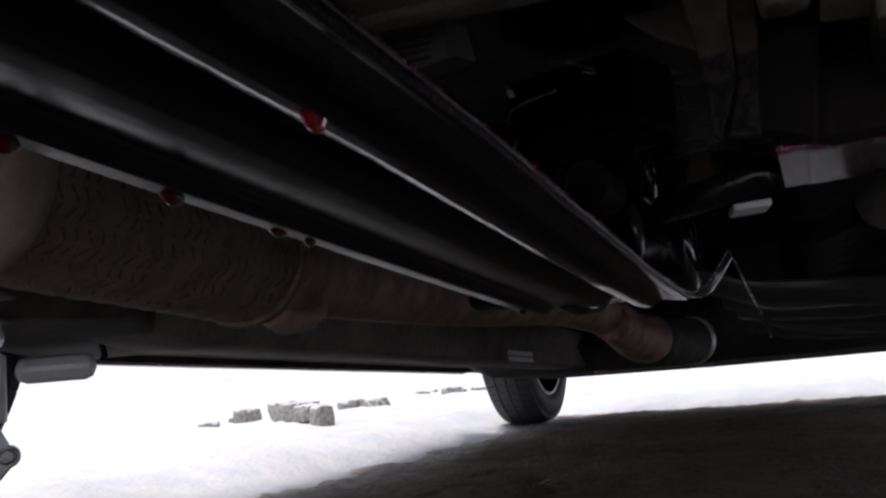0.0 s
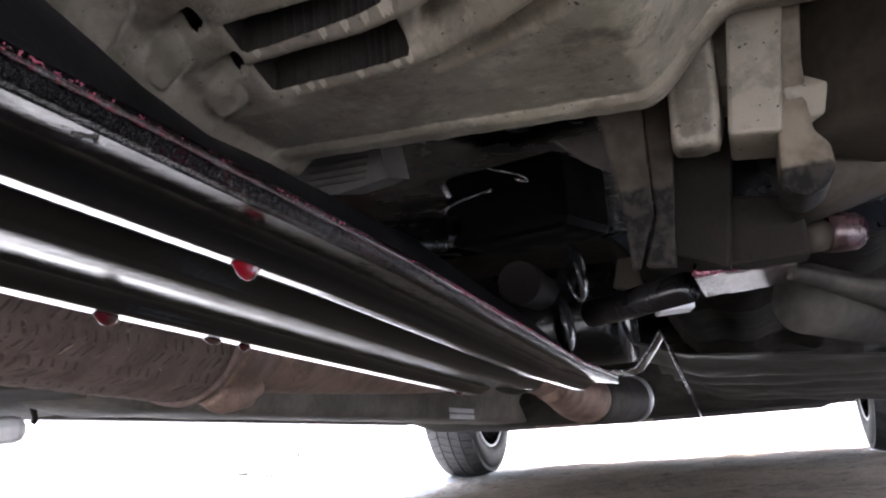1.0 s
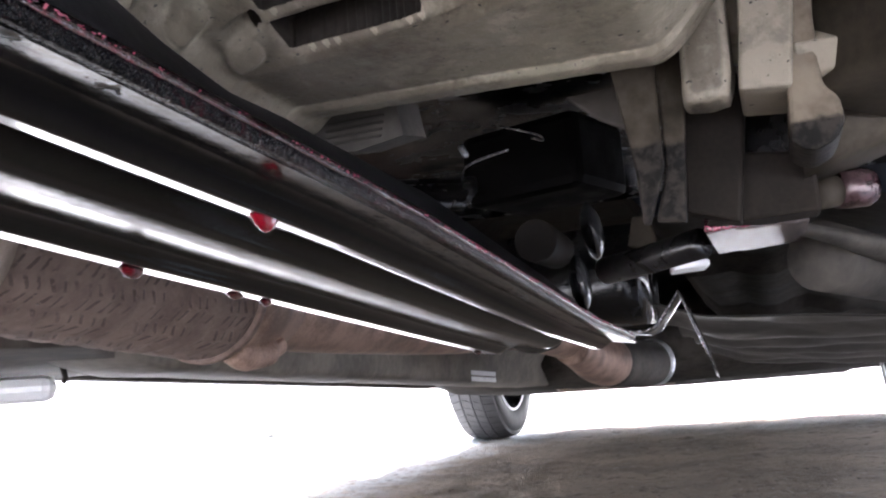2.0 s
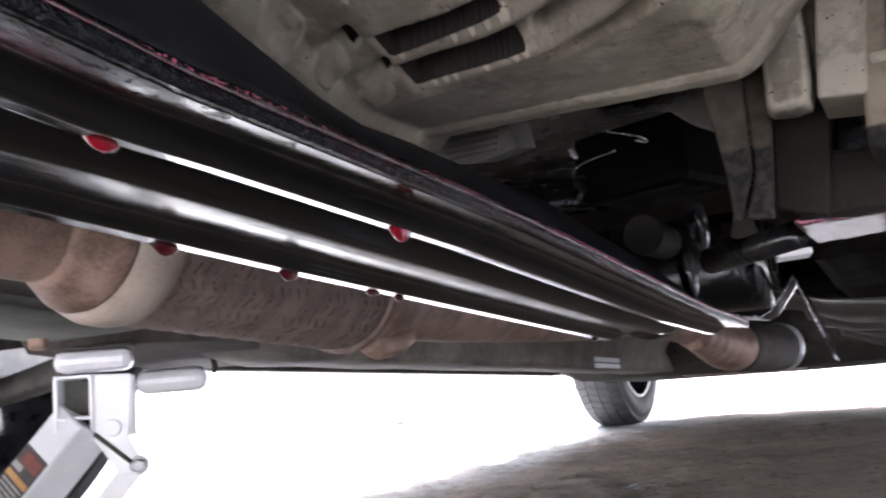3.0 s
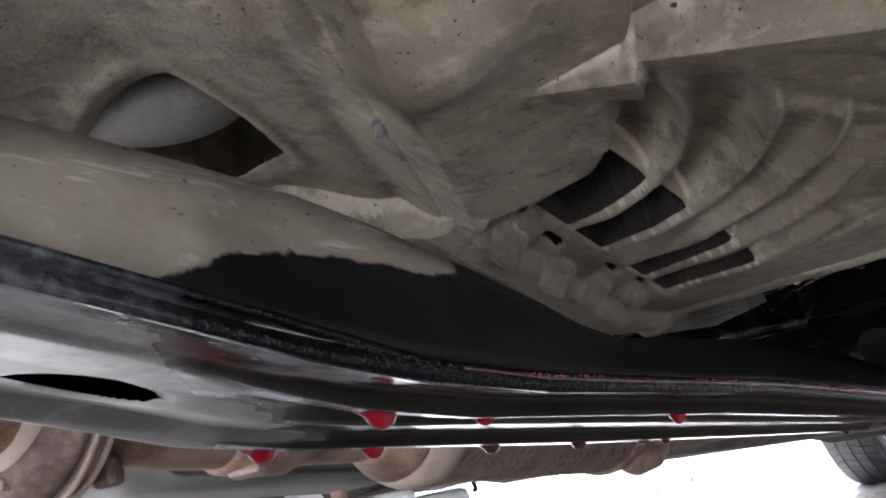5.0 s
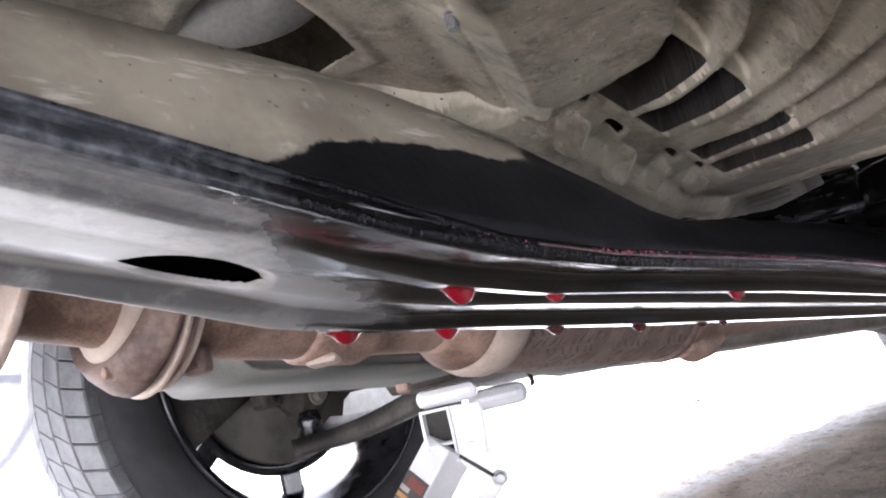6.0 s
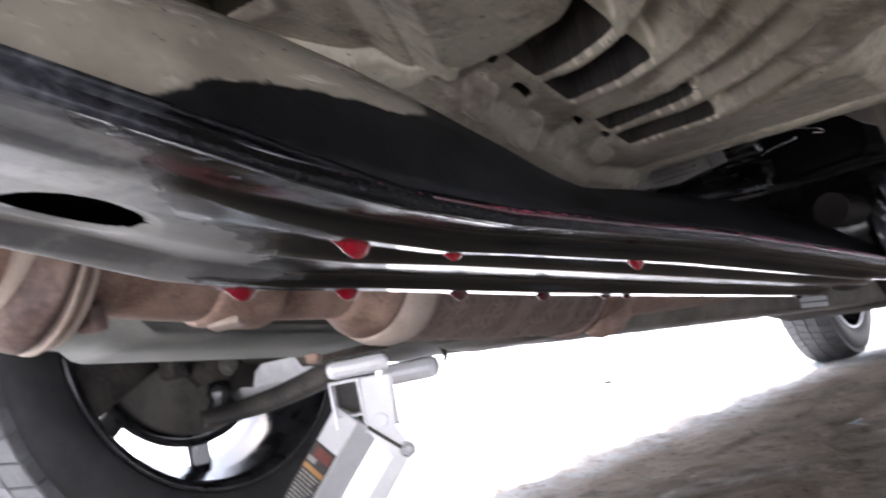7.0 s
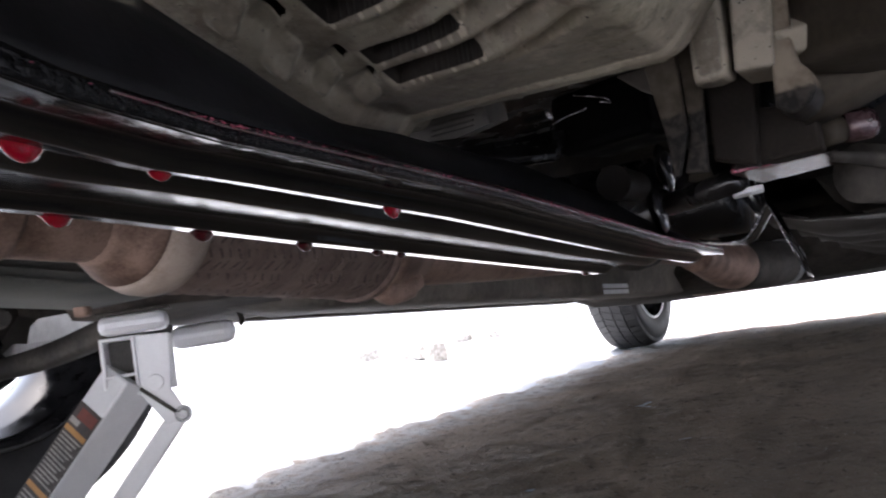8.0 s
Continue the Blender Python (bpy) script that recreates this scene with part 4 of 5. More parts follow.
    # the surface turns up towards the recess beside the mounting block
    Z = Z + 0.022 * smooth01(0.297, 0.325, X) * smooth01(-0.07, -0.02, Y)
    # straight rear edge with a ledge
    Z = Z + 0.0035 * smooth01(0.0205, 0.0225, Y) - 0.0018 * smooth01(0.012, 0.015, Y) * smooth01(0.0225, 0.0205, Y)
    rough = np.array([[0.00025 * noise2(x, y, 45) + 0.0002 * noise2(x, y, 150, 4) + 0.00014 * noise2(x, y, 420, 9) for x, y in zip(cx_, cy_)] for cx_, cy_ in zip(X, Y)])
    Z = Z + rough
    verts = [(X[i, j], Y[i, j], Z[i, j]) for i in range(nx) for j in range(ny)]
    gone, floored = (open_to | pocket).ravel(), pocket.ravel()
    faces = []
    for f in grid_faces(nx, ny):
        left = tuple(q for q in f if not gone[q])
        if len(left) > 2:
            faces.append(left)
    # walls of the openings, and the outer walls up to the gearbox
    seen = {}
    for f in faces:
        for u, v in zip(f, f[1:] + f[:1]):
            seen[(u, v)] = True
    lifted = {}
    for u, v in [e for e in seen if (e[1], e[0]) not in seen]:
        outer = any(w // ny in (0, nx - 1) or w % ny in (0, ny - 1) for w in (u, v))
        for w in (u, v):
            if w not in lifted:
                lifted[w] = len(verts)
                px, py, pz = verts[w]
                verts.append((px, py, 0.46 if outer else pz + 0.0006))
        faces.append((v, u, lifted[u], lifted[v]))
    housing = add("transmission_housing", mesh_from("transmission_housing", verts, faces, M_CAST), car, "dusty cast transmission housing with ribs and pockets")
    # walls and rough floors of the pockets, their deep shade put into a dark colour
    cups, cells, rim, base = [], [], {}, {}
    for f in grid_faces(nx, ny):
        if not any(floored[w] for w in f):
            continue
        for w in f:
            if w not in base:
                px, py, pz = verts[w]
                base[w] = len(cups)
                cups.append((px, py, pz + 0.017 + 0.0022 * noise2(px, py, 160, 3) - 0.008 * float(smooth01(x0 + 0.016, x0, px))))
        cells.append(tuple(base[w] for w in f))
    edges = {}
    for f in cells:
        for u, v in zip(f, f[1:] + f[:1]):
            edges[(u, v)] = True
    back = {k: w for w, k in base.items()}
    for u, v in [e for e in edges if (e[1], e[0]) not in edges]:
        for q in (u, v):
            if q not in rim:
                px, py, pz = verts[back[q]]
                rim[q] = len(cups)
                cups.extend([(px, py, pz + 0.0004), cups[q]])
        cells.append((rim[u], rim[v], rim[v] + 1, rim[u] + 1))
    add("pocket_lining", mesh_from("pocket_lining", cups, cells, M_BROWNDK), housing, "brown hollows between the ribs, coloured dark for their deep shade")
    return housing


casting = build_casting()
tube("hose_stub", curve_points([(0.14, -0.23, 0.385), (0.165, -0.205, 0.368), (0.188, -0.19, 0.366), (0.205, -0.18, 0.385)], 8), 0.013, M_GREYDK, casting, "dark grey curved stub beside the opening")
hexbolt("bolt", pose(0.2335, -0.177, 0.335, 165), 0.0017, 0.0035, M_STEEL, casting, "bright small bolt")

# ---- exhaust ----
def ring_at(name, path_pt, axis, r0, r1, w, material, parent, label=""):
    q = Vector(axis).to_track_quat("X", "Z").to_matrix().to_4x4()
    m = Matrix.Translation(path_pt) @ q
    return lathe(name, [(r0, -w / 2), (r1 - w * 0.15, -w / 2), (r1, -w * 0.3), (r1, w * 0.3), (r1 - w * 0.15, w / 2), (r0, w / 2)], m, material, parent, label, 56)


exhaust = tube("exhaust_pipe", curve_points([(0.02, -0.5, 0.4), (0.012, -0.35, 0.362), (0.004, -0.2, 0.331), (0.0, -0.1, 0.312), (0.0, 0.0, 0.3035), (0.0, 0.07, 0.3)], 10), 0.0258, M_RUST, car, "brown rusty exhaust pipe")
tube("rear_pipe", curve_points([(0.0, 0.25, 0.284), (0.0, 0.4, 0.28), (0.0, 0.65, 0.28), (0.0, 0.95, 0.286), (0.018, 1.15, 0.272), (0.034, 1.26, 0.25)], 10), 0.03, M_RUST, exhaust, "brown rusty pipe behind the flexible joint")
ax = (0, 1, -0.07)
fy = np.linspace(0.06, 0.25, 40)
tube("flex_joint", [(0, y, 0.301 - 0.075 * (y - 0.045)) for y in fy], [0.0405 + 0.0008 * math.sin(k * 1.9) for k in range(40)], M_BRAID, exhaust, "brown braided flexible exhaust joint", 48)
tube("flex_neck", [(0, 0.016, 0.3035), (0, 0.024, 0.303), (0, 0.033, 0.3025), (0, 0.04, 0.302), (0, 0.0445, 0.3016)], [0.0262, 0.0285, 0.034, 0.0385, 0.0375], M_RUST, exhaust, "rusty rounded neck of the joint", 48)
tube("flex_collar", [(0, 0.043, 0.3017), (0, 0.0455, 0.3015), (0, 0.052, 0.301), (0, 0.06, 0.3004), (0, 0.067, 0.2999)], [0.038, 0.0405, 0.0428, 0.0432, 0.0418], M_RUSTPALE, exhaust, "pale rusty collar", 48)
ring_at("clamp_ring", (0, 0.25, 0.2856), ax, 0.03, 0.0432, 0.0055, M_RUSTDK, exhaust, "rusty ring at the joint's end")
tube("flex_cone", [(0, 0.254, 0.285), (0, 0.27, 0.284), (0, 0.29, 0.283), (0, 0.32, 0.283)], [0.041, 0.0395, 0.035, 0.0305], M_RUST, exhaust, "rusty cone", 40)
tube("hanger_lug", curve_points([(0.012, 0.258, 0.2525), (0.014, 0.27, 0.2475), (0.016, 0.29, 0.2495), (0.017, 0.305, 0.2545)], 6), [0.006] + [0.0105] * 6 + [0.0095] * 6 + [0.007] * 5 + [0.004], M_RUST, exhaust, "dusty rounded hanger lug", 20)
tube("flange_collar", [(0.002, -0.1675, 0.3235), (0.002, -0.1655, 0.3231), (0.002, -0.161, 0.3222), (0.002, -0.1575, 0.3214), (0.002, -0.155, 0.3209)], [0.0285, 0.0312, 0.0318, 0.0312, 0.03], M_RUSTPALE, exhaust, "pale yellowish worn collar", 48)
tube("flange_bell", [(0.002, -0.16, 0.3222), (0.002, -0.1585, 0.3216), (0.001, -0.1545, 0.3197), (0.001, -0.15, 0.318), (0.001, -0.1485, 0.3176), (0.001, -0.147, 0.3172)], [0.031, 0.0365, 0.0395, 0.0422, 0.0424, 0.034], M_RUSTDK, exhaust, "dark rusty bell of the joint", 48)
ring_at("flange_ring", (0.001, -0.1462, 0.3172), (0, 1, -0.2), 0.02, 0.0428, 0.0022, M_RUSTPALE, exhaust, "thin worn flange ring")
tube("flange_plate", [(0.001, -0.1445, 0.3168), (0.001, -0.1425, 0.3163), (0.001, -0.137, 0.3152), (0.001, -0.135, 0.3148)], [0.034, 0.0378, 0.0372, 0.028], M_RUSTDK, exhaust, "dark rusty flange plate", 48)
ring_at("flange_seam", (0.001, -0.139, 0.3157), (0, 1, -0.2), 0.02, 0.0392, 0.002, M_RUSTPALE, exhaust, "flaking pale seam")
part("flange_ear", box(0.006, -0.1655, 0.2895, 0.008, 0.007, 0.014, 0.002), M_RUST, exhaust, "rusty flange ear")
part("flange_ear", box(0.012, -0.134, 0.287, 0.012, 0.009, 0.013, 0.0025, pose(0, 0, 0, 0, 0, 20)), M_RUSTDK, exhaust, "rusty flange ear")
hexbolt("flange_bolt", pose(0.006, -0.169, 0.2875, 90), 0.0026, 0.004, M_RUST, exhaust, "rusty bolt")
ring_at("front_flange", (0.006, -0.213, 0.334), (0, 1, -0.22), 0.02, 0.05, 0.004, M_RUSTPALE, exhaust, "thin pale flange")
tube("pipe_bracket", [(0, -0.07, 0.3083), (0, -0.067, 0.3079), (0, -0.05, 0.3056), (0, -0.035, 0.3038), (0, -0.031, 0.3034)], [0.0262, 0.0282, 0.0284, 0.028, 0.0262], M_RUST, exhaust, "rusty clamp half round the pipe", 40)
part("bracket_tab", box(0.006, -0.062, 0.2795, 0.016, 0.012, 0.0045, 0.0018, pose(0, 0, 0, -8, 0, 35)), M_RUSTPALE, exhaust, "pale rusty bracket tab")
tube("resonator", curve_points([(0.026, 1.13, 0.262), (0.03, 1.19, 0.252), (0.035, 1.25, 0.242), (0.042, 1.29, 0.238), (0.048, 1.32, 0.236)], 5), [0.027 + 0.0135 * float(smooth01(0, 17, k)) for k in range(21)], M_RUST, exhaust, "pale brown tapering end of the silencer")
tube("silencer_barrel", [(0.046, 1.31, 0.234), (0.05, 1.33, 0.234), (0.066, 1.42, 0.232), (0.086, 1.52, 0.23)], [0.038, 0.041, 0.042, 0.042], M_CHASSIS, exhaust, "dark dirty rear half of the silencer")
ring_at("silencer_ring", (0.09, 1.53, 0.23), (0.26, 1, -0.02), 0.03, 0.0445, 0.014, M_ALLOY, exhaust, "bright end ring")

tube("rear_silencer", [(-0.22, 2.1, 0.21), (-0.22, 2.12, 0.208), (-0.22, 2.2, 0.206), (0.05, 2.2, 0.206), (0.05, 2.3, 0.208)], [0.02, 0.03, 0.032, 0.032, 0.02], M_RUSTPALE, exhaust, "pale cross-mounted rear silencer")

# ---- front subframe, control arm and sill bracket ----
rings = []
for k, y in enumerate(np.linspace(-0.05, 0.2, 33)):
    b = 0.293 - 0.083 * (y + 0.06)
    e = 0.02 * float(smooth01(-0.02, -0.05, y))
    xo = -0.17 - 0.06 * (y - 0.04)
    rings.append([Vector((xo + x, y, z)) for x, z in ((0.05, b + 0.05), (0.046, b + 0.02 + e), (0.043, b + 0.012 + e), (0.05, b + 0.0105 + e), (0.051, b + 0.0085 + e), (0.044, b + 0.006 + e), (0.054, b + 0.003 + e), (0.053, b + e), (-0.05, b + e), (-0.056, b + 0.01), (-0.058, b + 0.05))])
loft("subframe_rail", rings, M_GREY, car, "grey dusty subframe rail with a flanged lower edge")
rings = []
for t in np.linspace(0.13, 1, 24):
    x, y = -0.165 - 0.36 * t, 0.19 + 0.56 * t
    b = 0.2675 - 0.004 * t
    rings.append([Vector((x + u * 0.84, y + u * 0.54, z)) for u, z in ((0.09, b + 0.06), (0.085, b + 0.008), (0.08, b), (0.012, b + 0.003), (-0.01, b + 0.003), (-0.075, b), (-0.08, b + 0.01), (-0.08, b + 0.06))])
loft("side_member", rings, M_SIDE, car, "dark dusty side member running back to the sill")
part("bush_stud", box(-0.215, 0.185, 0.29, 0.012, 0.012, 0.05, 0.003, pose(0, 0, 0, 0, 0, 30)), M_RUST, car, "rusty bushing stud")
part("jacking_bracket", box(-0.405, 0.505, 0.2465, 0.076, 0.03, 0.027, 0.011, pose(0, 0, 0, 0, 0, 32)), M_ZINC, car, "bright rounded bracket under the sill")
tube("bracket_hook", curve_points([(-0.36, 0.52, 0.268), (-0.358, 0.522, 0.256), (-0.362, 0.524, 0.252)], 6), 0.003, M_DARK, car)
rings = []
for t in np.linspace(0, 1, 20):
    p = Vector((-0.3430, 0.3300, 0.2620)).lerp(Vector((-0.6330, 0.3700, 0.2390)), t)
    p.z -= 0.006 * math.sin(math.pi * t)
    w, h = 0.02 + 0.012 * abs(t - 0.35), 0.011
    rings.append([p + Vector((-u * 0.35, u * 0.94, z)) for u, z in ((-w, -h * 0.6), (-w * 0.8, -h), (w * 0.8, -h), (w, -h * 0.6), (w, h), (w * 0.7, h * 0.5), (-w * 0.7, h * 0.5), (-w, h))])
loft("control_arm", rings, M_CHASSIS, car, "dusty pressed-steel lower control arm")
bm = bmesh.new()
bmesh.ops.create_icosphere(bm, subdivisions=3, radius=1)
for v in bm.verts:
    p = v.co
    k = 0.92 + 0.3 * noise2(p.x * 2, p.y * 2 + p.z * 3, 1.6, 2) + 0.16 * noise2(p.x * 5, p.z * 5 + p.y, 1, 6)
    v.co = Vector((-0.64 + 0.035 * p.x * k, 0.38 + 0.055 * p.y * k, 0.345 + 0.075 * p.z * k))
part("steering_knuckle", bm, M_CHASSIS, car, "dirty cast steering knuckle", True)
lathe("ball_joint", [(0.002, -0.02), (0.017, -0.018), (0.02, -0.008), (0.014, 0.004), (0.017, 0.01), (0.012, 0.024), (0.002, 0.026)], pose(-0.615, 0.372, 0.258, 0, -90), M_BLACKPL, car, "black rubber boot of the ball joint", 28)
tube("knuckle_arm", curve_points([(-0.64, 0.4, 0.33), (-0.62, 0.44, 0.31), (-0.6, 0.49, 0.302), (-0.6, 0.51, 0.3)], 6), 0.012, M_CHASSIS, car, "dirty steering arm", 16)
tube("brake_hose", curve_points([(-0.62, 0.36, 0.42), (-0.585, 0.33, 0.38), (-0.6, 0.32, 0.32), (-0.635, 0.345, 0.3)], 8), 0.006, M_BLACKPL, car, "bent black brake hose", 12)
for dy, dz in ((-0.03, 0.03), (0.035, 0.02), (0.005, -0.045)):
    hexbolt("hub_bolt", pose(-0.607, 0.38 + dy, 0.345 + dz, 0, 90), 0.009, 0.012, M_GREYDK, car, "dirty hub bolt")
part("caliper_bracket", box(-0.635, 0.325, 0.345, 0.03, 0.028, 0.1, 0.006, pose(0, 0, 0, 0, 0, 0)), M_CHASSIS, car, "dirty caliper bracket")
# white sheet added in place of bright snow showing through the wheel arch
plate_line = [(-0.6570, 0.4000, 0.2370), (-0.6300, 0.4000, 0.2590), (-0.6080, 0.4000, 0.2690), (-0.5750, 0.3950, 0.2660), (-0.5660, 0.3950, 0.2850), (-0.5430, 0.3900, 0.2920), (-0.4350, 0.3700, 0.2890), (-0.3690, 0.3600, 0.2910), (-0.3730, 0.3600, 0.2620)]
bm = bmesh.new()
f = bm.faces.new([bm.verts.new(q) for q in plate_line])
r = bmesh.ops.extrude_face_region(bm, geom=[f])
bmesh.ops.translate(bm, vec=(0.0012, 0.003, 0), verts=[v for v in r["geom"] if isinstance(v, bmesh.types.BMVert)])
part("snow_gap_sheet", bm, M_WHITE, car, "white sheet standing in for bright snow seen through the arch")
tube("drive_shaft", [(-0.2, 0.33, 0.36), (-0.4, 0.35, 0.36), (-0.6, 0.37, 0.355)], 0.016, M_DARK, car, "dark drive shaft")
tube("cv_boot", [(-0.55 + 0.008 * k, 0.366, 0.355) for k in range(9)], [0.04 - 0.002 * k + 0.006 * (k % 2) for k in range(9)], M_BLACKPL, car, "ribbed black rubber boot")
rings = []
for k in range(15):
    a = math.radians(-165 + 7.4 * k)
    rings.append([Vector((-0.672 + dx, 0.4 + r * math.sin(a), 0.355 - r * math.cos(a))) for r, dx in ((0.07, 0), (0.189, 0.004), (0.189, 0.001), (0.07, -0.003))])
loft("dust_shield", rings, M_CHASSIS, car, "dirty sheet dust shield beside the brake")
part("brake_caliper", box(-0.665, 0.47, 0.39, 0.06, 0.07, 0.13, 0.014), M_CHASSIS, car, "dirty brake caliper")
tube("strut_tube", [(-0.6, 0.4, 0.36), (-0.58, 0.42, 0.55)], 0.028, M_CHASSIS, car, "dirty suspension strut")
tube("tie_rod", [(-0.15, 0.44, 0.31), (-0.62, 0.5, 0.3)], 0.009, M_GREYDK, car, "thin dusty tie rod")

# ---- engine underside ----
bm = box(0.18, 0.27, 0.6, 1.0, 0.46, 0.5, 0.02)
part("engine_block", bm, M_OIL, car, "black oily underside of the engine")
part("front_structure", box(0.0, -0.42, 0.62, 1.2, 0.16, 0.4, 0.02), M_DARK, car, "dark front structure behind the bumper")
part("gearbox_body", box(0.3, -0.12, 0.56, 0.42, 0.3, 0.16, 0.02), M_CAST, car, "dusty upper gearbox body")


def rib_plate(name, pts, thick, material, label):
    """A plate from a closed outline in (x, z) at depth y, with thickness along y."""
    bm = bmesh.new()
    front = [bm.verts.new((x, y, z)) for x, y, z in pts]
    f = bm.faces.new(front)
    r = bmesh.ops.extrude_face_region(bm, geom=[f])
    bmesh.ops.translate(bm, vec=(0, thick, 0), verts=[v for v in r["geom"] if isinstance(v, bmesh.types.BMVert)])
    bmesh.ops.bevel(bm, geom=list(bm.edges), offset=min(0.0012, thick * 0.2), segments=2, profile=0.5, clamp_overlap=True, affect="EDGES")
    return part(name, bm, material, car, label)


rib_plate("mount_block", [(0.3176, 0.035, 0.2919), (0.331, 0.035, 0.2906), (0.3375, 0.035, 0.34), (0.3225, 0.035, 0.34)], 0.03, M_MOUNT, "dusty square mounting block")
rib_plate("mount_post", [(0.3298, 0.037, 0.292), (0.3288, 0.037, 0.2765), (0.3315, 0.037, 0.274), (0.3348, 0.037, 0.273), (0.3399, 0.037, 0.2754), (0.3426, 0.037, 0.2799), (0.342, 0.037, 0.2863), (0.3386, 0.037, 0.2903), (0.3382, 0.037, 0.2955), (0.3383, 0.037, 0.3102), (0.3413, 0.037, 0.3352), (0.336, 0.037, 0.3352)], 0.026, M_POSTTIP, "dusty mounting post with a wet lower tip")
bm = bmesh.new()
r6 = bmesh.ops.create_cone(bm, cap_ends=True, segments=6, radius1=0.008, radius2=0.0078, depth=0.016, matrix=pose(0.3405, 0.044, 0.2995, 0, 90) @ pose(0, 0, 0, 0, 0, 42))
bmesh.ops.bevel(bm, geom=list(bm.edges), offset=0.0009, segments=3, profile=0.5, clamp_overlap=True, affect="EDGES")
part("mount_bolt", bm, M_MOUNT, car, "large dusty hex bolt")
bm = bmesh.new()
bmesh.ops.create_icosphere(bm, subdivisions=4, radius=1)
for v in bm.verts:
    q = v.co / max(abs(v.co.x), abs(v.co.y), abs(v.co.z)) ** 0.6
    k = 1 + 0.03 * noise2(q.x * 2, q.y * 2 + q.z, 1.2, 3)
    v.co = Vector((0.3098 + 0.0072 * q.x * k + 0.0018 * (q.z * 0.5), 0.045 + 0.009 * q.y * k, 0.2985 + (0.0078 if q.z < 0 else 0.036) * q.z * k))
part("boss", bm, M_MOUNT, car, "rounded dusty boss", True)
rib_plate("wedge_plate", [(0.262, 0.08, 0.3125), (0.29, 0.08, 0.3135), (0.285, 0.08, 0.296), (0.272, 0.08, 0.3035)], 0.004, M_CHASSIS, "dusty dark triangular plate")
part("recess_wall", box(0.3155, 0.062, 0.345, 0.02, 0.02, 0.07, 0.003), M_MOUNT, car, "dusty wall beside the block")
# black sheet added where the recess only falls into shade
rib_plate("recess_shade", [(0.3143, 0.1, 0.2875), (0.3314, 0.1, 0.2848), (0.3369, 0.1, 0.3225), (0.3196, 0.1, 0.326)], 0.004, M_OIL, "black sheet standing in for the recess's deep shade")
rib_plate("hanger_leg", [(0.2818, 0.05, 0.3125), (0.2952, 0.05, 0.3125), (0.2946, 0.05, 0.2769), (0.2892, 0.05, 0.2614), (0.2873, 0.05, 0.2617), (0.2865, 0.05, 0.2781)], 0.003, M_LEG, "dusty flat hanger leg, oily at the lower end")
rib_plate("hanger_leg", [(0.2951, 0.054, 0.3125), (0.3033, 0.054, 0.3125), (0.302, 0.054, 0.2953), (0.299, 0.054, 0.2613), (0.2905, 0.054, 0.2624), (0.2948, 0.054, 0.2774)], 0.004, M_LEG, "dark flat hanger leg")
rib_plate("mount_plate", [(0.3002, 0.075, 0.3124), (0.3198, 0.075, 0.3086), (0.3134, 0.075, 0.2622), (0.2973, 0.075, 0.2678)], 0.012, M_BROWNDK, "dark dusty mounting plate")
rib_plate("mount_plate", [(0.3145, 0.082, 0.2857), (0.3363, 0.082, 0.2829), (0.3367, 0.082, 0.2642), (0.3022, 0.082, 0.2632)], 0.016, M_BROWNDK, "dark dusty mounting plate")
# plate whose underside is wet and mirror-bright
rings = []
for f in np.linspace(0, 1, 12):
    y0, y1 = 0.083 + 0.027 * f, 0.154 + 0.022 * f
    x = 0.302 + 0.032 * f
    z = 0.2615 + 0.0045 * f + 0.0002 * noise2(f * 9, 0.1, 1.0, 2)
    rings.append([Vector((x, y0, z)), Vector((x, y0 + 0.002, z - 0.0006)), Vector((x, y1 - 0.002, z + 0.0002)), Vector((x, y1, z + 0.001)), Vector((x, y1, z + 0.01)), Vector((x, y0, z + 0.012))])
loft("wet_plate", rings[3:], M_WETPLATE, car, "shiny plate wet with red fluid", True, False)
loft("plate_end", [[v + Vector((0, 0, 0.0004)) for v in r] for r in rings[:4]], M_WETPART, car, "dark end of the plate stained with red fluid", True, False)
edge = [r[0] for r in rings]
tube("wet_plate_edge", [edge[0].lerp(edge[-1], k / 60) + Vector((0, -0.0005, 0.001 + 0.0006 * noise2(k, 0.2, 0.4))) for k in range(61)], [0.0011 + 0.0006 * noise2(k, 0.7, 0.9) for k in range(61)], M_LIPDROP, car, "edge beaded with red fluid", 10)
rib_plate("stiffener", [(0.2695, 0.157, 0.282), (0.2762, 0.157, 0.2818), (0.2786, 0.157, 0.2705), (0.2752, 0.157, 0.2682), (0.2665, 0.157, 0.2703)], 0.004, M_ARM, "grey dusty stiffener plate")
rings = []
for t in np.linspace(0, 1, 14):
    p = Vector((0.333, 0.07, 0.2745)).lerp(Vector((0.47, 0.085, 0.318)), t)
    h = 0.05 + 0.04 * t
    rings.append([p + Vector((0, d, z)) for d, z in ((0.0, h), (0.0, 0.003), (0.002, 0.0005), (0.008, -0.0005), (0.04, 0.001), (0.045, 0.004), (0.045, h))])
loft("subframe_arm", rings, M_ARM, car, "broad brown dusty subframe arm")
tube("shaft_stub", [(0.258, 0.15, 0.2605), (0.272, 0.14, 0.261), (0.298, 0.112, 0.262)], 0.0055, M_OIL, car, "black oily stub")
part("bright_tab", box(0.2865, 0.198, 0.2632, 0.0155, 0.02, 0.003, 0.0008, pose(0, 0, 0, 0, -3, 10)), M_ZINC, car, "small bright metal tab")
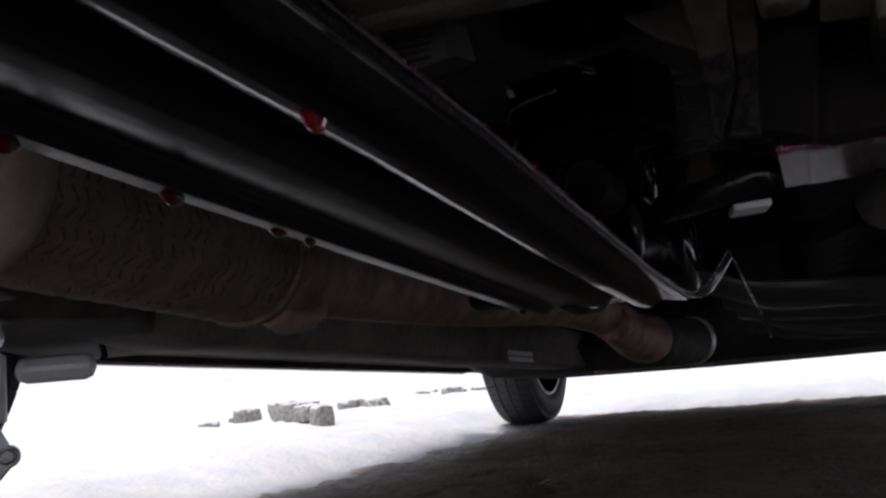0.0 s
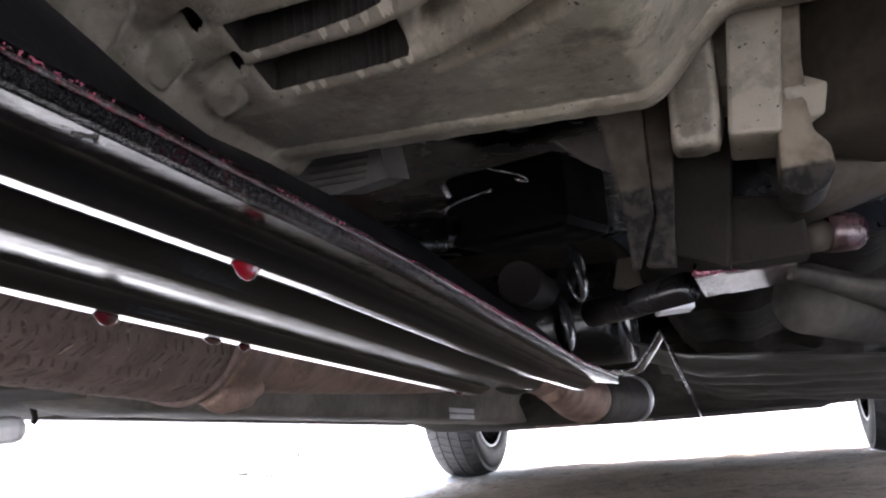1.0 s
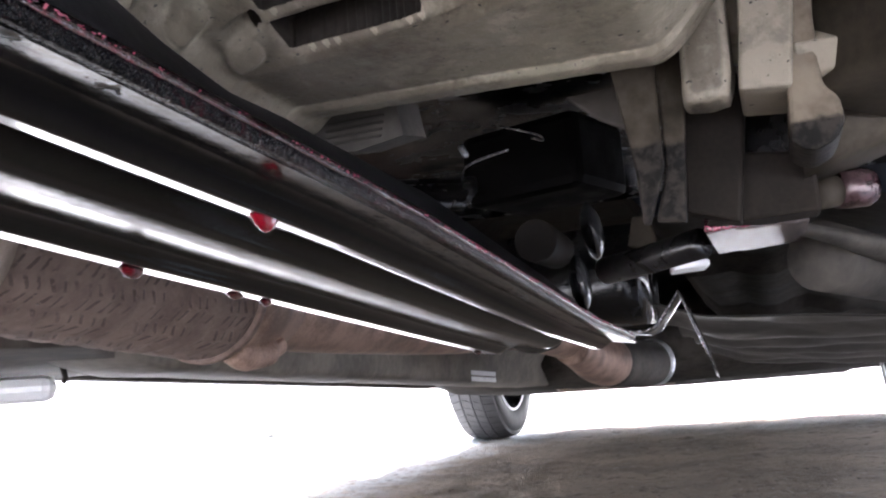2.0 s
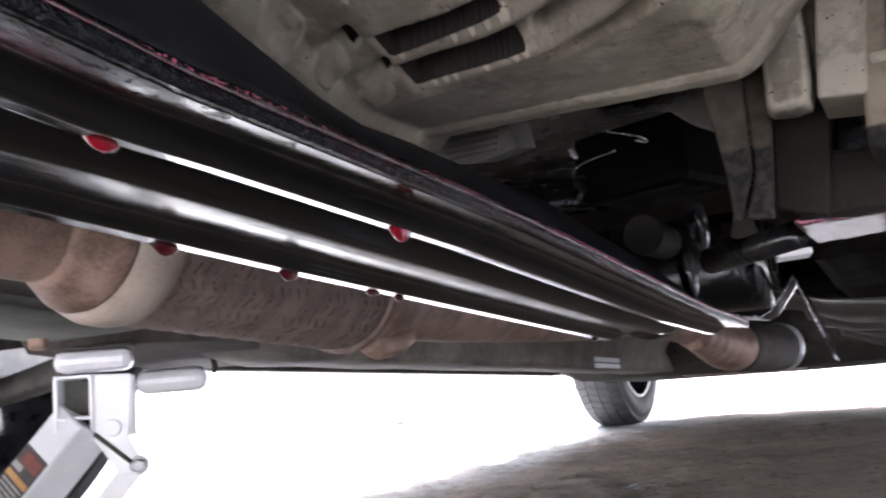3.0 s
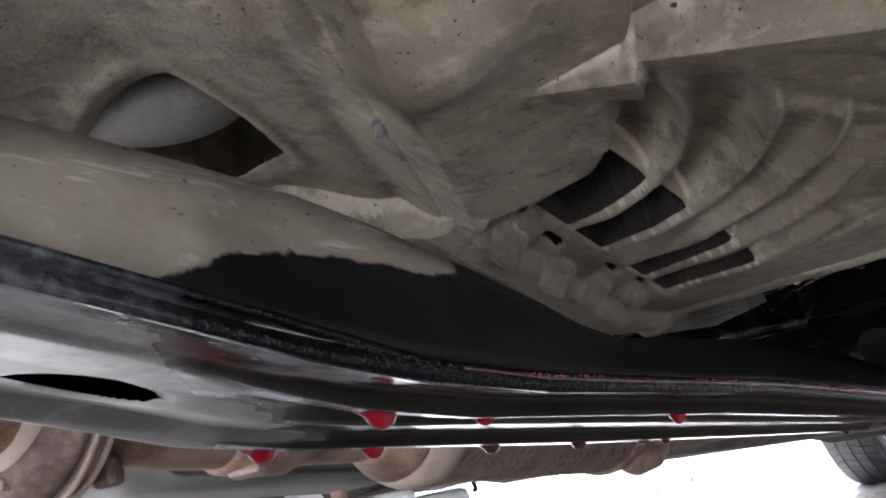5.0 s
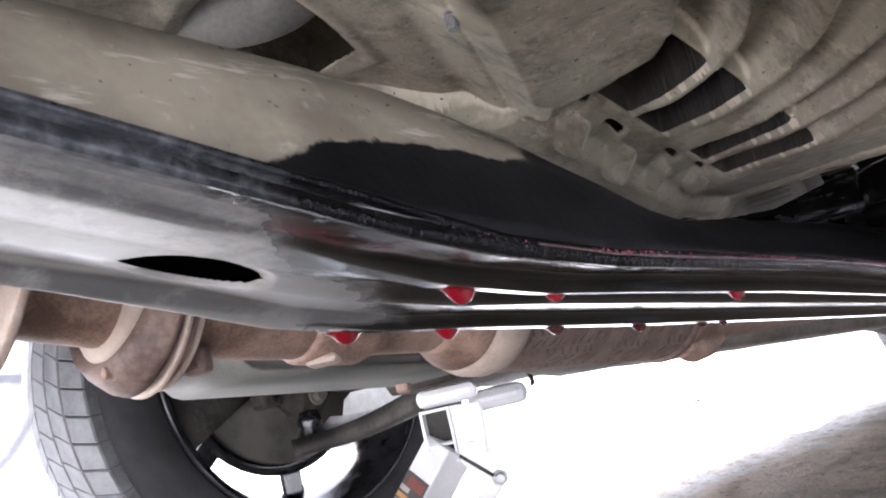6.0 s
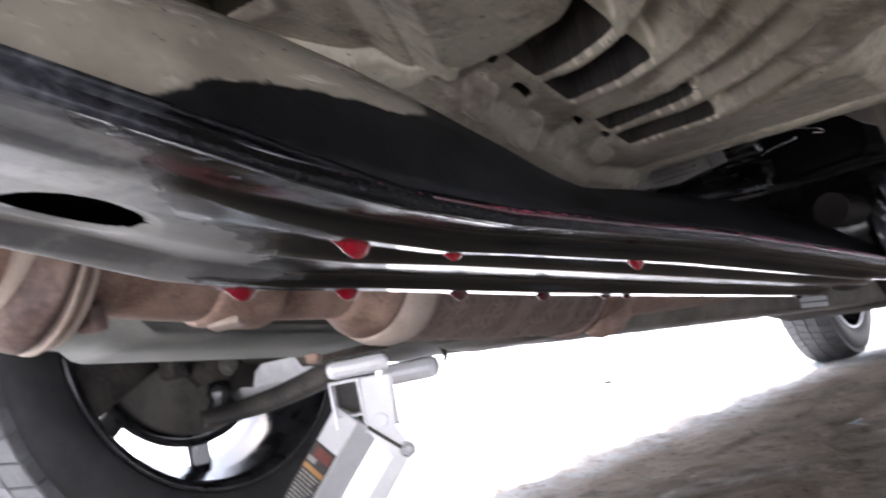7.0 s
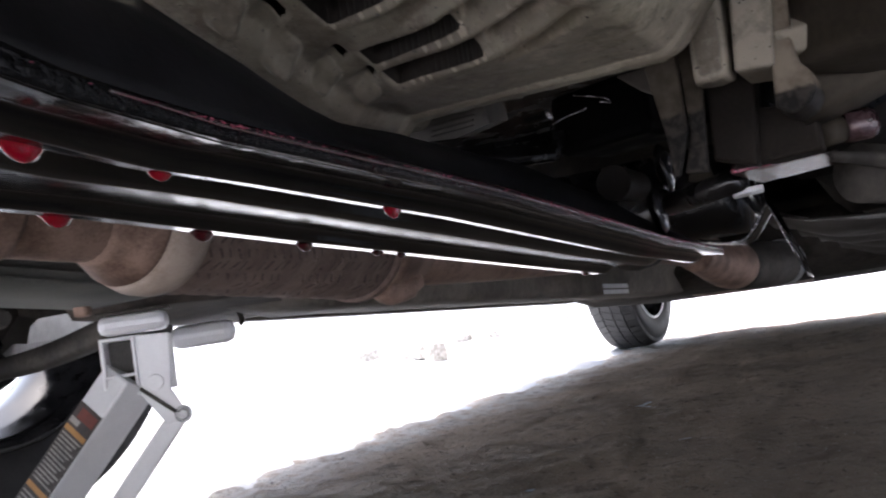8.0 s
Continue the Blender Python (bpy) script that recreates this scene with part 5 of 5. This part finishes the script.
tube("pressure_switch", [(0.3432, 0.108, 0.2738), (0.347, 0.11, 0.274), (0.352, 0.113, 0.2743), (0.3535, 0.114, 0.2745)], [0.0062, 0.0066, 0.0066, 0.0058], M_WETPART, car, "speckled wet cylindrical fitting")
tube("pressure_switch_base", [(0.3345, 0.104, 0.2718), (0.3435, 0.108, 0.2735)], 0.005, M_ARM, car)
# hoses, brackets and added glint beads in the dark bay behind the casting
tube("glint_bead", curve_points([(0.186, 0.2041, 0.305), (0.187, 0.194, 0.312), (0.1905, 0.1828, 0.3178), (0.199, 0.1775, 0.3205), (0.216, 0.172, 0.3218)], 8), 0.0007, M_GLINT, car, "thin bead painted with the bracket edge's wet glints", 10)
tube("glint_bead", curve_points([(0.1985, 0.158, 0.3235), (0.1995, 0.158, 0.3215), (0.2, 0.16, 0.319)], 6), 0.0016, M_GLINT, car, "thin bead painted with the bracket edge's wet glints", 10)
tube("bent_glint", curve_points([(0.2255, 0.128, 0.3205), (0.229, 0.13, 0.3195), (0.238, 0.136, 0.3172), (0.2405, 0.137, 0.3145), (0.236, 0.135, 0.3155)], 8), 0.0005, M_GLINT, car, "thin bent bead painted as a wet glint", 10)
part("bracket_box", box(0.222, 0.215, 0.322, 0.065, 0.05, 0.036, 0.005, pose(0, 0, 0, 0, 0, -18)), M_BAYDK, car, "oily black box bracket, colour deepened for the bay's shade")
for k in range(3):
    tube("cooler_pipe", [(0.1, 0.1 + 0.02 * k, 0.3 + 0.004 * k), (0.16, 0.15 + 0.012 * k, 0.302 + 0.005 * k), (0.19, 0.18 + 0.01 * k, 0.304 + 0.005 * k)], 0.005, M_OIL, car, "dark pipe")
bm = bmesh.new()
for v in ((0.17, 0.044, 0.309), (0.182, 0.044, 0.309), (0.2155, 0.044, 0.31), (0.2175, 0.044, 0.2985), (0.201, 0.044, 0.296), (0.17, 0.044, 0.3)):
    bm.verts.new(v)
f = bm.faces.new(bm.verts)
r = bmesh.ops.extrude_face_region(bm, geom=[f])
bmesh.ops.translate(bm, vec=(0, 0.02, 0.004), verts=[v for v in r["geom"] if isinstance(v, bmesh.types.BMVert)])
part("bay_plate", bm, M_CHASSIS, car, "dusty dark sheet plate")
for k in range(4):
    part("louvre", box(0.2 + 0.0005 * k, 0.0435, 0.2995 + 0.0022 * k, 0.02, 0.001, 0.0006, 0), M_DARK, car, "dark slot")
bm = bmesh.new()
bmesh.ops.create_cone(bm, cap_ends=True, segments=40, radius1=0.0085, radius2=0.0095, depth=0.04, matrix=pose(0.2265, 0.185, 0.2785, 90, 0, 0))
bmesh.ops.bevel(bm, geom=list(bm.edges), offset=0.0012, segments=2, profile=0.5, clamp_overlap=True, affect="EDGES")
part("bushing", bm, M_BROWNDK, car, "round dusty rubber bushing")
for centre in ((0.2450, 0.2000, 0.2850), (0.2350, 0.2100, 0.2630)):
    q = Vector((0.95, 0.2, 0.12)).to_track_quat("X", "Z").to_matrix().to_4x4()
    lathe("rack_boot", [(0.0004, -0.005), (0.006, -0.0045), (0.0105, -0.003), (0.013, -0.0013), (0.0138, 0.0), (0.013, 0.0013), (0.0105, 0.003), (0.006, 0.0045), (0.0004, 0.005)], Matrix.Translation(centre) @ q, M_BLACKPL, car, "glossy black rubber boot fold")
# rear crossmember and the tent-shaped shield behind it
rings = []
for x in np.linspace(-0.3, 0.215, 28):
    b = 0.252 + 0.02 * float(smooth01(0.1, -0.3, x))
    rings.append([Vector((x, y, z)) for y, z in ((0.55, b + 0.09), (0.535, b + 0.03), (0.55, b + 0.012), (0.58, b + 0.006), (0.66, b + 0.01), (0.69, b + 0.03), (0.69, b + 0.09))])
loft("rear_crossmember", rings, M_OIL, car, "black oily crossmember behind the beam")
rings = []
for y in np.linspace(0.425, 0.46, 5):
    d = -0.045 * (y - 0.425)
    prof = [(0.16, 0.247), (0.204, 0.2505), (0.222, 0.2465), (0.234, 0.245), (0.241, 0.248), (0.248, 0.256), (0.2585, 0.2705), (0.2625, 0.259), (0.268, 0.243), (0.2735, 0.2265), (0.277, 0.212)]
    rings.append([Vector((x, y, z + d)) for x, z in prof] + [Vector((x, y, z + d + 0.0022)) for x, z in reversed(prof)])
loft("tunnel_shield", rings, M_OIL, car, "folded black sheet shield")
# bead added where the shield's edge would catch the light
tube("shield_edge", [(x, 0.4235, z + 0.0006) for x, z in ((0.204, 0.2505), (0.222, 0.2465), (0.234, 0.245), (0.241, 0.248), (0.248, 0.256), (0.2585, 0.2705), (0.2625, 0.259), (0.268, 0.243), (0.2735, 0.2265))], 0.0009, M_GLINT, car, "bright bead painted as the shield edge's reflection", 10)
tube("beam_bolt_sleeve", [(0.172, 0.335, 0.246), (0.172, 0.36, 0.247), (0.172, 0.4, 0.248)], [0.01, 0.012, 0.01], M_DARK, car, "black rounded end of the beam")
# right-hand chassis pieces
xs, ys = np.linspace(0.2, 0.66, 66), np.linspace(0.62, 1.6, 110)
verts = [(x, y, 0.262 - 0.04 * (y - 0.62) - 0.09 * (max(x, 0.27) - 0.27) + 0.02 * float(smooth01(0.27, 0.2, x)) + 0.005 * math.sin(y * 31 + 16 * x + 3.5 * noise2(x, y, 4.5)) * float(smooth01(0.66, 0.7, y)) + 0.004 * noise2(x, y, 14, 3)) for y in ys for x in xs]
ob = add("heat_shield", mesh_from("heat_shield", verts, grid_faces(len(ys), len(xs)), M_SHIELD), car, "dark satin heat shield with pressed ripples")
sol = ob.modifiers.new("thickness", "SOLIDIFY")
sol.thickness, sol.offset = 0.0015, 1.0
tube("chassis_tube", curve_points([(0.34, 0.2, 0.262), (0.42, 0.35, 0.25), (0.5, 0.6, 0.235), (0.55, 0.9, 0.23)], 10), 0.015, M_CHASSIS, car, "dusty dark chassis tube")
tube("tension_arm", curve_points([(0.332, 0.15, 0.268), (0.37, 0.21, 0.262), (0.43, 0.3, 0.256), (0.52, 0.42, 0.25), (0.6, 0.5, 0.245)], 8), [0.004 + 0.022 * float(smooth01(0, 24, k)) for k in range(33)], M_CHASSIS, car, "dusty curved tension arm", 28, 0.6)
rings = []
for t in np.linspace(0, 1, 20):
    p = Vector((0.36, 0.02, 0.3)).lerp(Vector((0.7, 0.36, 0.26)), t)
    rings.append([p + Vector((u * 0.7, -u * 0.7, z)) for u, z in ((-0.05, 0.03), (-0.05, -0.004), (-0.04, -0.01), (0.04, -0.01), (0.05, -0.004), (0.05, 0.03))])
loft("right_control_arm", rings, M_ARM, car, "dusty pressed-steel control arm")


# ---- scissor jack ----
jack = new("car_jack")
jack.empty_display_size = 0.05
jack.matrix_basis = pose(-0.224, 0.227, 0, 0, 0, 42)
tagged(jack, "zinc-plated steel car jack with worn stickers, standing under the subframe", "car jack")


def jpart(name, bm, material, label="", parent=None, smooth=False):
    return part(name, bm, material, parent or jack, label, smooth)


jpart("top_plate", box(0.011, 0.004, 0.2665, 0.058, 0.03, 0.003, 0.001), M_CHASSIS, "dark plate on the saddle")
jpart("saddle", box(0.011, 0.0, 0.2565, 0.054, 0.03, 0.016, 0.006), M_ZINC, "bright rounded saddle plate")
bm = bmesh.new()
for cx, cz, sx, sz in ((-0.0145, 0.222, 0.0028, 0.048), (0.0098, 0.222, 0.0028, 0.048), (-0.0023, 0.2452, 0.027, 0.0028), (-0.0023, 0.2155, 0.022, 0.0028)):
    box(cx, 0.0, cz, sx, 0.032, sz, 0.0008, None, bm)
jpart("head", bm, M_ZINC, "square folded jack head")
jpart("head_inside", box(-0.0023, 0.0155, 0.222, 0.0212, 0.002, 0.042, 0.0004), M_GREYDK, "grey inside of the jack head")
jpart("inner_panel", box(-0.0023, -0.006, 0.2045, 0.021, 0.003, 0.019, 0.0006, pose(0, 0, 0, -18)), M_SIDE, "dull brown inner panel")
bm = bmesh.new()
pts = [(0.0112, 0.2466), (0.038, 0.245), (0.0368, 0.218), (0.0345, 0.2), (0.0425, 0.184), (0.041, 0.173), (0.028, 0.1715), (0.0112, 0.198)]
f = bm.faces.new([bm.verts.new((x, -0.014, z)) for x, z in pts])
r = bmesh.ops.extrude_face_region(bm, geom=[f])
bmesh.ops.translate(bm, vec=(0, 0.005, 0), verts=[v for v in r["geom"] if isinstance(v, bmesh.types.BMVert)])
bmesh.ops.bevel(bm, geom=list(bm.edges), offset=0.001, segments=2, profile=0.5, clamp_overlap=True, affect="EDGES")
jpart("cheek_plate", bm, M_ZINC, "bright cheek plate")
jpart("head_back", box(0.026, 0.006, 0.222, 0.026, 0.005, 0.045, 0.001), M_ZINC)
bm = bmesh.new()
bmesh.ops.create_cone(bm, cap_ends=True, segments=24, radius1=0.0065, radius2=0.006, depth=0.004, matrix=pose(0.0235, -0.0155, 0.2065, 90))
jpart("pivot_pin", bm, M_ZINC, "round rivet head")
# dark strip added for the edge shadow between cheek plate and arm
bm = box(0, 0, 0, 0.034, 0.002, 0.003, 0.0006)
bmesh.ops.transform(bm, matrix=pose(0.0235, -0.0152, 0.192, 0, 42), verts=bm.verts)
jpart("link", bm, M_CHASSIS, "dark strip standing in for the shadow between cheek and arm")
hexbolt("bolt", pose(0.0415, -0.012, 0.178, 90), 0.005, 0.011, M_STEEL, jack, "bolt at the arm's pivot")
A0 = Vector((0.004, -0.004, 0.212))
axis = Vector((-0.0438, 0.004, -0.0507)).normalized()
length = (A0.z - 0.012) / -axis.z
side = axis.cross(Vector((0, 1, 0))).normalized()
am = Matrix.Translation(A0) @ Matrix((side, axis.cross(side).normalized(), axis)).transposed().to_4x4()
am = am @ pose(0, 0, 0, 0, 0, 42)
bm = box(0, 0, length / 2, 0.033, 0.033, length, 0.002)
bmesh.ops.transform(bm, matrix=am, verts=bm.verts)
arm = jpart("upper_arm", bm, M_ZINC, "square steel arm with worn stickers")


def arm_face(name, u0, u1, z0, z1, material, lift=0.0004, label="", face=0):
    """A thin printed patch on one side of the arm."""
    mid, half = (u0 + u1) / 2, (u1 - u0)
    c = {0: (mid, -0.0165 - lift / 2), 1: (-0.0165 - lift / 2, mid), 2: (mid, 0.0165 + lift / 2), 3: (0.0165 + lift / 2, mid)}[face]
    sz = (half, lift) if face in (0, 2) else (lift, half)
    b = box(c[0], c[1], (z0 + z1) / 2, sz[0], sz[1], z1 - z0, 0)
    bmesh.ops.transform(b, matrix=am, verts=b.verts)
    return jpart(name, b, material, label, arm)


arm_face("sticker", -0.0155, 0.0155, 0.034, 0.185, M_STICKDARK, 0.0004, "worn dark sticker", 2)
arm_face("sticker_band", -0.009, 0.0135, 0.037, 0.046, M_STICKRED, 0.0008, "faded red sticker band", 2)
arm_face("sticker_band", -0.0145, -0.002, 0.047, 0.0515, M_STICKGREY, 0.0008, "pale worn patch", 2)
for z in (0.054, 0.105):
    arm_face("sticker_band", -0.0145, 0.0145, z, z + 0.0042, M_STICKORANGE, 0.0008, "orange sticker stripe", 2)
for k in range(13):
    arm_face("print_line", -0.0135, 0.0135 - 0.003 * (k * 7 % 3), 0.0605 + 0.0033 * k, 0.0617 + 0.0033 * k, M_STICKGREY, 0.0007, "", 2)
for k in range(18):
    arm_face("print_line", -0.0135, 0.0135 - 0.003 * (k * 5 % 4), 0.1125 + 0.0036 * k, 0.1138 + 0.0036 * k, M_STICKGREY, 0.0007, "", 2)
B0, B1 = Vector((0.04, -0.009, 0.18)), Vector((0.04, -0.005, 0.18)) + 0.19 * axis
bx = (B1 - B0).normalized()
bs = bx.cross(Vector((0, 1, 0))).normalized()
bmx = Matrix.Translation(B0) @ Matrix((bs, bx.cross(bs).normalized(), bx)).transposed().to_4x4()
bm = box(0, 0, (B1 - B0).length / 2, 0.016, 0.01, (B1 - B0).length, 0.002)
bmesh.ops.transform(bm, matrix=bmx, verts=bm.verts)
jpart("lower_arm", bm, M_ZINC, "narrow steel arm")
jpart("base_plate", box(-0.12, 0.005, 0.011, 0.14, 0.09, 0.018, 0.004), M_ZINC, "flat jack foot")

# ---- red fluid drops hanging from the beam ----
def build_drop(x, y, z, w, h, label, material):
    """A hanging drop whose lowest point is at x, y, z."""
    n, rings = 24, []
    for k in range(13):
        t = k / 12
        r = max(w * 0.62 * (math.sqrt(t * (2 - t)) * 0.85 + 0.75 * t ** 5), 1e-5)
        rings.append([Vector((0.6 * r * math.cos(a), 1.3 * r * math.sin(a), h * t)) for a in (2 * math.pi * q / n for q in range(n))])
    verts = [v for r in rings for v in r]
    faces = grid_faces(len(rings), n, True) + [tuple(reversed(range(n))), tuple(12 * n + q for q in range(n))]
    ob = add("fluid_drop", mesh_from("fluid_drop", verts, faces, material), None, "", pose(x, y, z))
    tagged(ob, label, "fluid drop", "drops along the beam")


BIG, SMALL = "large glossy red fluid drop hanging from the beam", "small dark red fluid drop hanging from the beam"
for x, y, z, w, h in ((0.208, -0.169, 0.2675, 0.0078, 0.0056), (0.21, -0.133, 0.2652, 0.0072, 0.0055), (0.215, -0.037, 0.2572, 0.0074, 0.0055), (0.134, -0.1488, 0.2702, 0.0078, 0.005), (0.143, -0.111, 0.2662, 0.0076, 0.005)):
    build_drop(x, y, z, w, h, BIG, M_RED)
for x, y, z, w, h in ((0.146, -0.054, 0.2615, 0.007, 0.004), (0.1485, 0.0, 0.257, 0.008, 0.0055), (0.148, 0.073, 0.253, 0.006, 0.004), (0.146, 0.32, 0.2365, 0.01, 0.006), (0.147, 0.055, 0.2545, 0.009, 0.005)):
    build_drop(x, y, z, w, h, SMALL, M_REDDK)
